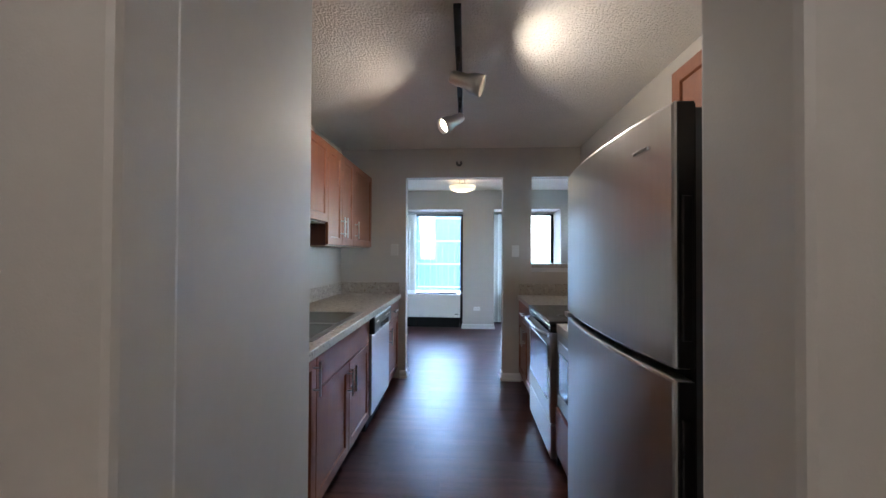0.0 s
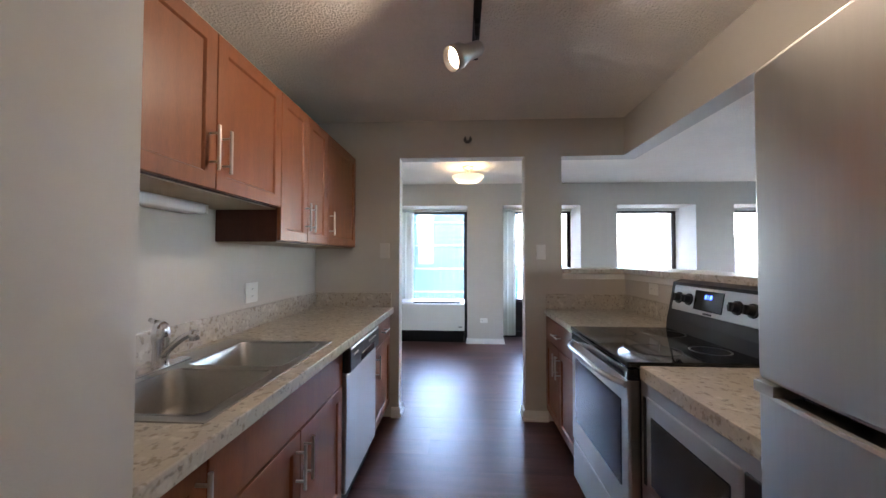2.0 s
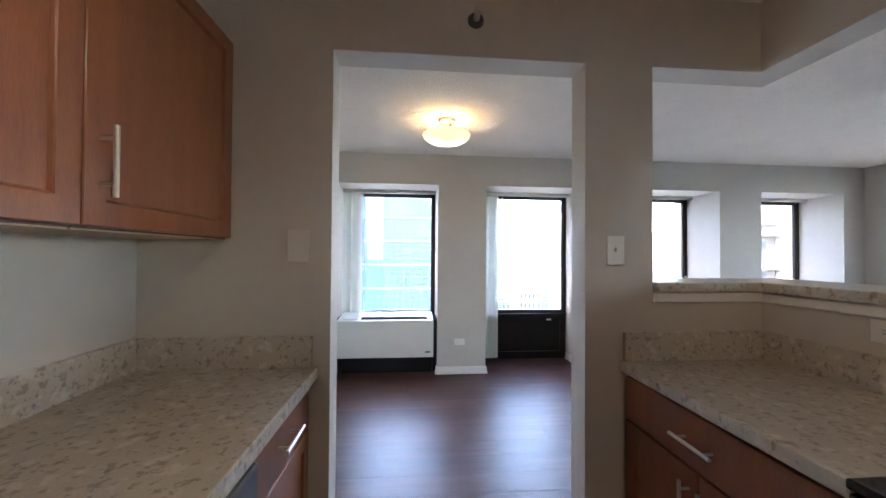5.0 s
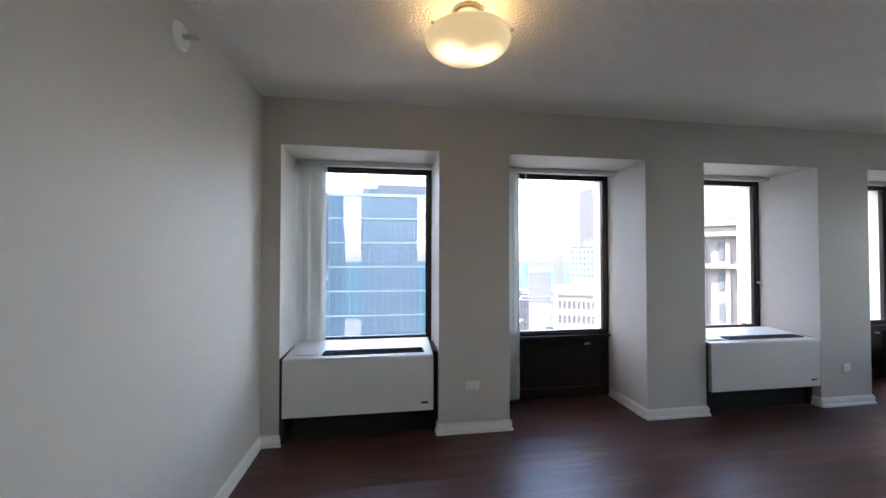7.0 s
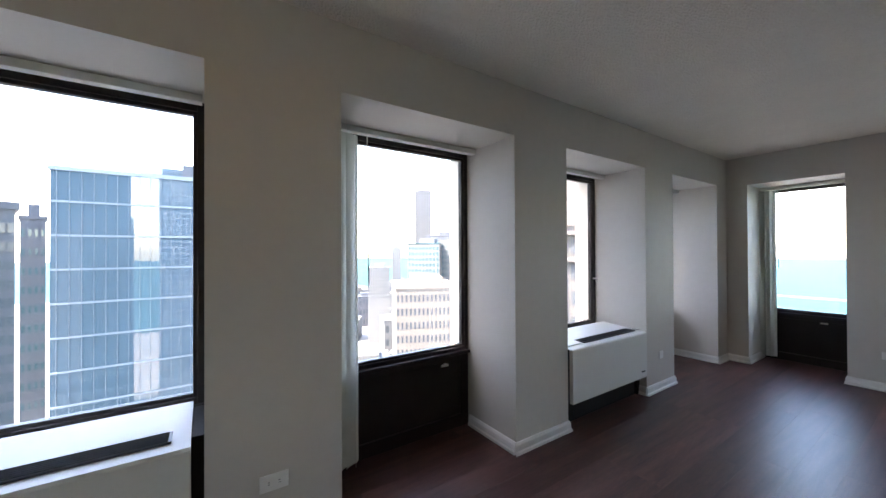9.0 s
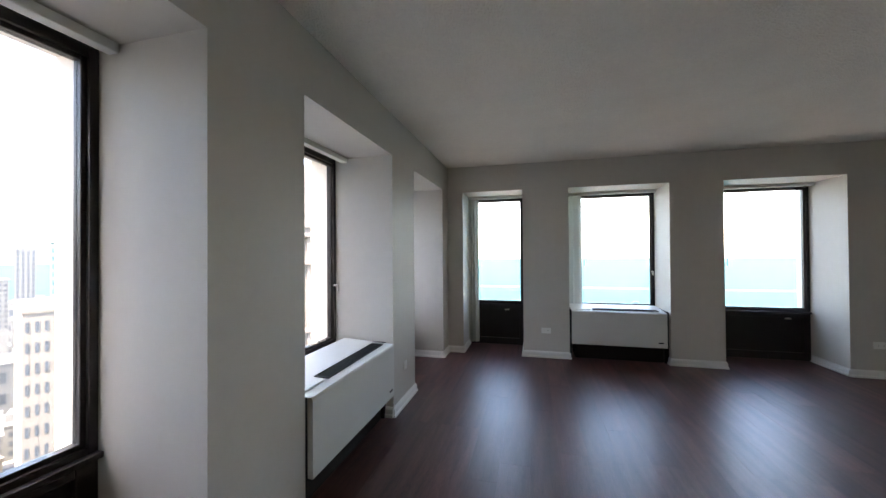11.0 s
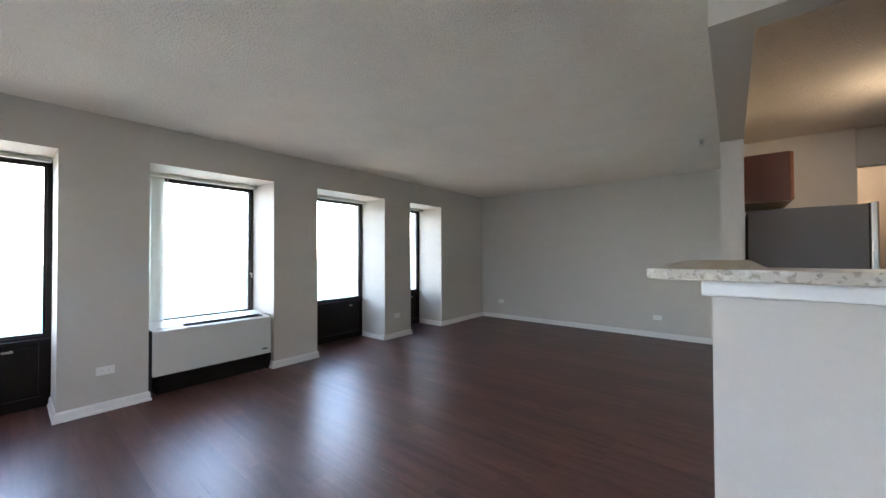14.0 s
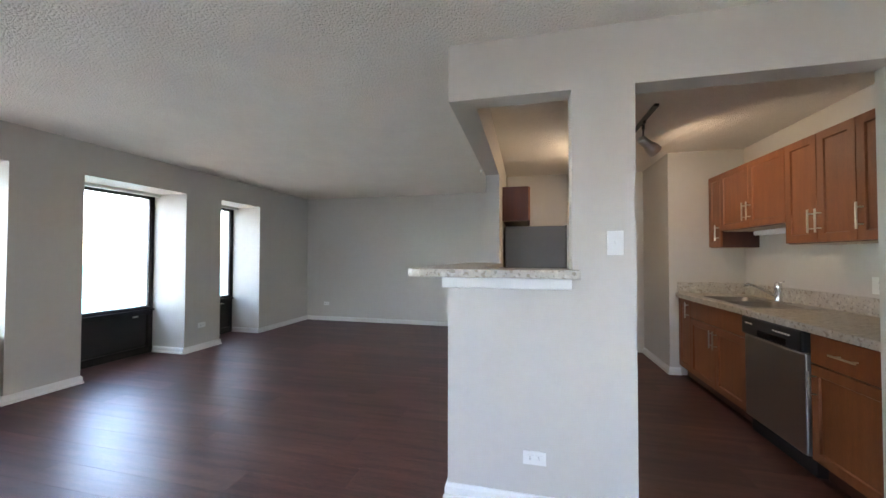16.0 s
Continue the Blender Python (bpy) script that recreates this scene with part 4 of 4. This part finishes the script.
bv.width, bv.segments, bv.limit_method = 0.005, 2, "ANGLE"
for bx in ((1.915, KE1 + 0.03, DY1, DY1 + 0.03, 1.12, BAR0 - 0.001), (KE1, KE1 + 0.03, PY, DY1, 1.12, BAR0 - 0.001), (CX1, KE0, DY0 - 0.016, DY0, 1.137, BAR0 - 0.001), (KE0 - 0.016, KE0, PY, DY0 - 0.016, 1.137, BAR0 - 0.001)):
    part("apron", B(bx, bevel=0.006), TRIM, o, "white painted apron moulding")

# ---- the city outside ----
GZ = -85.0
FACADE = mat("facade_glass", (0.05, 0.090, 0.118), 0.01, spec=0.8, bump=(0.012, 0.10, 0.5), vary=0.2, vscale=0.05)
FACADE.node_tree.nodes["Principled BSDF"].inputs["IOR"].default_value = 1.7
BAND = mat("facade_band", (0.17, 0.21, 0.24), 0.4, vary=0.1, vscale=0.1)
STONE = mat("pale_stone", (0.14, 0.125, 0.108), 0.8, vary=0.12, vscale=0.2, bump=(0.3, 4, 0.05))
CONCRETE = mat("pale_concrete", (0.10, 0.104, 0.104), 0.8, vary=0.15, vscale=0.1)
PALEC = mat("white_precast", (0.50, 0.50, 0.49), 0.8, vary=0.1, vscale=0.1)
GREYT = mat("grey_tower", (0.055, 0.06, 0.07), 0.5, vary=0.15, vscale=0.05)
DARKT = mat("dark_tower", (0.035, 0.032, 0.035), 0.5, vary=0.15, vscale=0.05)
TEALG = mat("teal_glass", (0.03, 0.07, 0.08), 0.08, spec=0.8, vary=0.2, vscale=0.3)
WING = mat("window_recess", (0.06, 0.07, 0.08), 0.15, vary=0.3, vscale=0.6)
LAND = mat("city_ground", (0.25, 0.235, 0.21), 0.9, vary=0.4, vscale=0.03)
WATER = mat("lake_water", (0.014, 0.062, 0.068), 0.6, spec=0.05, vary=0.15, vscale=0.002, bump=(0.2, 0.15, 0.5))
setting("water", B((-4800, 4800, -4800, 4800, GZ - 3.0, GZ - 1.0)), WATER, "turquoise lake reaching to the horizon", "water")
setting("ground", B((-2500, 330, -40, 900, GZ - 1.5, GZ)), LAND, "grey city ground with streets far below", "ground")
E0 = Vector((1.0, 4.2, 1.33))
pane_meshes = {}


def pane_at(parent, x, z, w, h, material, depth=0.12, y=0.0):
    """A window pane set on a facade: x right, z up from the building's base; alike panes share one mesh."""
    key = (round(w, 2), round(h, 2), material.name)
    if key not in pane_meshes:
        me = bpy.data.meshes.new("window")
        bm = B((-w / 2, w / 2, -depth, 0.02, -h / 2, h / 2))
        bmesh.ops.recalc_face_normals(bm, faces=bm.faces)
        bm.to_mesh(me)
        bm.free()
        me.materials.append(material)
        pane_meshes[key] = me
    ob = new("window", pane_meshes[key])
    ob.parent = parent
    ob.location = (x, y, z)
    return ob


def building(name, az0, az1, dist, el, material, label, depth=25.0, cols=0, rows=0, wm=None, fill=(0.6, 0.6), jitter=0.0, zlow=None, turn=0.0, cap=None, joined=False):
    """A building seen between two bearings at a distance; el: the bearing of its roof edge over the horizon, in degrees."""
    a = radians((az0 + az1) / 2)
    w = 2 * dist * math.tan(radians(az1 - az0) / 2)
    top = E0.z + dist * math.tan(radians(el)) - GZ
    at = E0 + Vector((math.sin(a), math.cos(a), 0)) * dist
    o = thing(name, pose(at.x, at.y, GZ, 0, 0, -math.degrees(a) + turn), label, "building")
    part("wall", B((-w / 2, w / 2, 0, depth, 0, top)), material, o)
    part("roof", B((-w / 2 - 0.3, w / 2 + 0.3, -0.3, depth + 0.3, top, top + 0.8)), cap or material, o)
    part("roof_housing", B((-w * 0.2, w * 0.28, depth * 0.3, depth * 0.8, top + 0.8, top + 4.0)), material, o)
    r = random.Random(int(dist * 7 + az0 * 13))
    z0 = zlow if zlow is not None else max(2.0, top - dist * 0.75)
    if cols:
        cw, ch = w / cols, (top - z0 - 1.0) / rows
        bm = bmesh.new() if joined else None
        for i in range(cols):
            for k in range(rows):
                x = -w / 2 + (i + 0.5 + r.uniform(-jitter, jitter)) * cw
                z = z0 + (k + 0.5 + r.uniform(-jitter, jitter)) * ch
                ww, hh = cw * fill[0] * (r.choice((0.6, 0.8, 1.0)) if jitter else 1), ch * fill[1]
                if joined:
                    box(bm, x - ww / 2, x + ww / 2, -0.12, 0.02, z - hh / 2, z + hh / 2)
                else:
                    pane_at(o, x, z, ww, hh, wm or WING)
        if joined:
            tagged(part("windows", bm, wm or WING, o), kind="stuff")
    return o, w, top


# mirror-glass slab with floor bands and mullions
o, w, top = building("glass_office_slab", -14.2, 9.0, 95.0, 9.3, FACADE, "tall blue mirror-glass office slab with pale floor bands", 30.0, turn=-2.6, cap=BAND)
for k in range(14):
    part("floor_band", B((-w / 2, w / 2, -0.25, 0.0, top - 6.0 - k * 6.4, top - 5.65 - k * 6.4)), BAND, o)
for k in range(23):
    x = -w / 2 + w * (k + 0.5) / 23
    part("mullion", B((x - 0.03, x + 0.03, -0.12, 0.0, 0, top)), BAND, o)
part("roof_screen", B((w * 0.0, w * 0.5, 6, 20, top, top + 4.5)), GREYT, o)
# towers to the south, seen in the mirror glass
for x0, x1, y0, zt, m, nm, lab in ((-22, 20, -75, 75.0, PALEC, "apartment_tower", "pale apartment tower with irregular dark windows"), (-58, -34, -60, 22.0, GREYT, "office_tower", "dark grey stepped office tower")):
    o = thing(nm, pose((x0 + x1) / 2, y0, GZ, 0, 0, 180), lab, "building")
    hw, top = (x1 - x0) / 2, zt - GZ
    part("wall", B((-hw, hw, 0, 20, 0, top)), m, o)
    part("roof", B((-hw * 0.7, hw * 0.7, 3, 17, top, top + 5)), m, o)
    r = random.Random(5)
    bm = bmesh.new()
    for i in range(13):
        for k in range(44):
            x, z = -hw + (i + 0.5 + r.uniform(-0.15, 0.15)) * 2 * hw / 13, top - (k + 0.6) * 3.5
            ww = hw / 13 * r.choice((0.5, 0.7, 0.8))
            box(bm, x - ww, x + ww, -0.15, 0.02, z - 1.15, z + 1.15)
    tagged(part("windows", bm, WING, o), kind="stuff")
setting("shore_park", B((-400, 30, -300, -42, GZ - 1.2, GZ - 0.2)), LAND, "low green-grey shore strip below the towers", "ground")
# unseen tower, added to keep bright western sky off the window niches
building("unseen_shade_tower", -62.0, -24.0, 45.0, 38.0, GREYT, "unseen grey tower added to shade the north windows", 22.0, 10, 24, WING, (0.6, 0.5), joined=True)
building("dark_office_tower", -21.5, -16.4, 60.0, 4.5, GREYT, "dark grey office tower with window rows", 20.0, 9, 22, WING, (0.75, 0.5))
building("teal_apartment_tower", -16.2, -14.4, 130.0, 3.6, GREYT, "slim grey and teal apartment tower", 15.0, 4, 20, TEALG, (0.5, 0.35))
building("black_skyscraper", 29.3, 31.9, 900.0, 9.7, DARKT, "very tall dark tapering skyscraper far away", 40.0, 8, 34, WING, (0.7, 0.4), joined=True)
o, w, top = building("white_teal_tower", 28.0, 33.2, 230.0, 1.2, CONCRETE, "white and teal gridded tower block", 26.0, 9, 9, TEALG, (0.62, 0.62), zlow=58.0, turn=-12, cap=TEALG)
building("white_teal_annex", 33.4, 37.0, 235.0, 1.6, CONCRETE, "white tower block with small square windows", 26.0, 6, 9, TEALG, (0.45, 0.5), zlow=58.0, turn=-12)
building("grey_roof_block", 31.0, 38.0, 300.0, 2.5, GREYT, "grey flat-roofed block behind the white tower", 20.0)
building("white_loft_building", 26.2, 37.0, 150.0, -6.0, STONE, "white loft building with rows of small windows", 40.0, 16, 7, WING, (0.4, 0.5), zlow=30.0, turn=8)
building("slim_grey_tower", 25.6, 27.0, 420.0, 0.6, CONCRETE, "slim grey tower with vertical window strips", 18.0, 4, 12, WING, (0.5, 0.8), zlow=40.0)
building("hotel_block", 21.8, 25.2, 340.0, -2.6, CONCRETE, "broad pale hotel block with a low spire", 22.0, 9, 9, WING, (0.5, 0.5), zlow=42.0)
building("corner_tower", 38.0, 41.0, 210.0, 3.0, STONE, "pale stone office tower with small windows", 20.0, 6, 14, WING, (0.45, 0.5), zlow=40.0)
# ornate stone building close by
AGED = mat("weathered_stone", (0.105, 0.096, 0.090), 0.8, vary=0.15, vscale=0.3, bump=(0.3, 4, 0.05))
o, w, top = building("ornate_stone_building", 42.5, 60.0, 48.0, 3.8, AGED, "ornate pale stone building with gabled dormers", 20.0, 10, 13, WING, (0.34, 0.56), zlow=46.0, turn=10)
for k in range(8):
    x = -w / 2 + w * k / 7
    part("pilaster", B((x - 0.22, x + 0.22, -0.4, 0.0, 40, top - 1.2), bevel=0.05), AGED, o)
for z in (top - 1.2, top - 13.0, top - 4.6):
    part("cornice", B((-w / 2 - 0.4, w / 2 + 0.4, -0.8, 0.0, z, z + 0.5), bevel=0.08), AGED, o)
for k in range(4):
    x = -w / 2 + w * (k + 0.5) / 4
    bm = bmesh.new()
    outl = [(-1.4, 0), (1.4, 0), (1.2, 0.8), (0.55, 1.5), (0.3, 2.3), (0, 2.9), (-0.3, 2.3), (-0.55, 1.5), (-1.2, 0.8)]
    f = bm.faces.new([bm.verts.new((x + px, -0.3, top + 0.6 + pz)) for px, pz in outl])
    ex = bmesh.ops.extrude_face_region(bm, geom=[f])
    bmesh.ops.translate(bm, verts=[v for v in ex["geom"] if isinstance(v, bmesh.types.BMVert)], vec=(0, 0.6, 0))
    part("gable", bm, AGED, o)
part("upper_storey", B((-w / 2 + 2, w / 2, 5, 16, top, top + 9)), AGED, o)
# low blocks between
r = random.Random(11)
for k in range(46):
    az, dist = r.uniform(12, 46), r.uniform(110, 620)
    if dist < 160 and az > 24:
        dist += 130
    hgt = r.uniform(8, 34) + dist * 0.02
    el = math.degrees(math.atan((GZ + hgt - E0.z) / dist))
    half = math.degrees(math.atan(r.uniform(9, 20) / dist))
    building("low_block", az - half, az + half, dist, el, r.choice((STONE, CONCRETE, GREYT, CONCRETE)), "low flat-roofed city block", r.uniform(15, 35), 6, 3, WING, (0.5, 0.5), zlow=1.0, turn=r.uniform(-12, 12), joined=True)
setting("breakwater", B((900, 905, -900, 900, GZ - 1.2, GZ + 1.0)), STONE, "thin stone breakwater out in the lake", "breakwater")


# ---- floor planks ----
PW, PL = 0.182, 1.22
plank_meshes = {}
rng = random.Random(4)


def plank(x0, x1, y0, y1):
    key = (round(x1 - x0, 3), round(y1 - y0, 3))
    if key not in plank_meshes:
        me = bpy.data.meshes.new("plank")
        w, h, c = key[0], key[1], 0.0006
        bm = bmesh.new()
        lo_v = [bm.verts.new(p) for p in ((0, 0, -0.006), (w, 0, -0.006), (w, h, -0.006), (0, h, -0.006))]
        md = [bm.verts.new(p) for p in ((0, 0, -c), (w, 0, -c), (w, h, -c), (0, h, -c))]
        tp = [bm.verts.new(p) for p in ((c, c, 0), (w - c, c, 0), (w - c, h - c, 0), (c, h - c, 0))]
        bm.faces.new(tp)
        for a, b in ((lo_v, md), (md, tp)):
            for k in range(4):
                bm.faces.new((a[k], a[(k + 1) % 4], b[(k + 1) % 4], b[k]))
        bmesh.ops.recalc_face_normals(bm, faces=bm.faces)
        bm.to_mesh(me)
        bm.free()
        me.materials.append(FLOORM)
        plank_meshes[key] = me
    ob = new("plank", plank_meshes[key])
    ob.location = (x0, y0, 0)
    ob.parent = floor


y = HALLS
while y < EW - 0.4:
    y1 = y + PW - 0.0004
    if y >= NY:
        y1 = min(y1, NW + 0.05)
    xa = -0.14 if y > 0.5 else -0.9
    x = xa - rng.choice((0.0, 0.2, 0.4, 0.6, 0.8, 1.0))
    xe = EW + 0.05 if y > SY else KE0
    while x < xe:
        a, b = max(x, xa), min(x + PL - 0.0004, xe)
        if b - a > 0.05:
            plank(a, b, y, y1)
        x += PL
    y += PW
    if y > NW:
        break
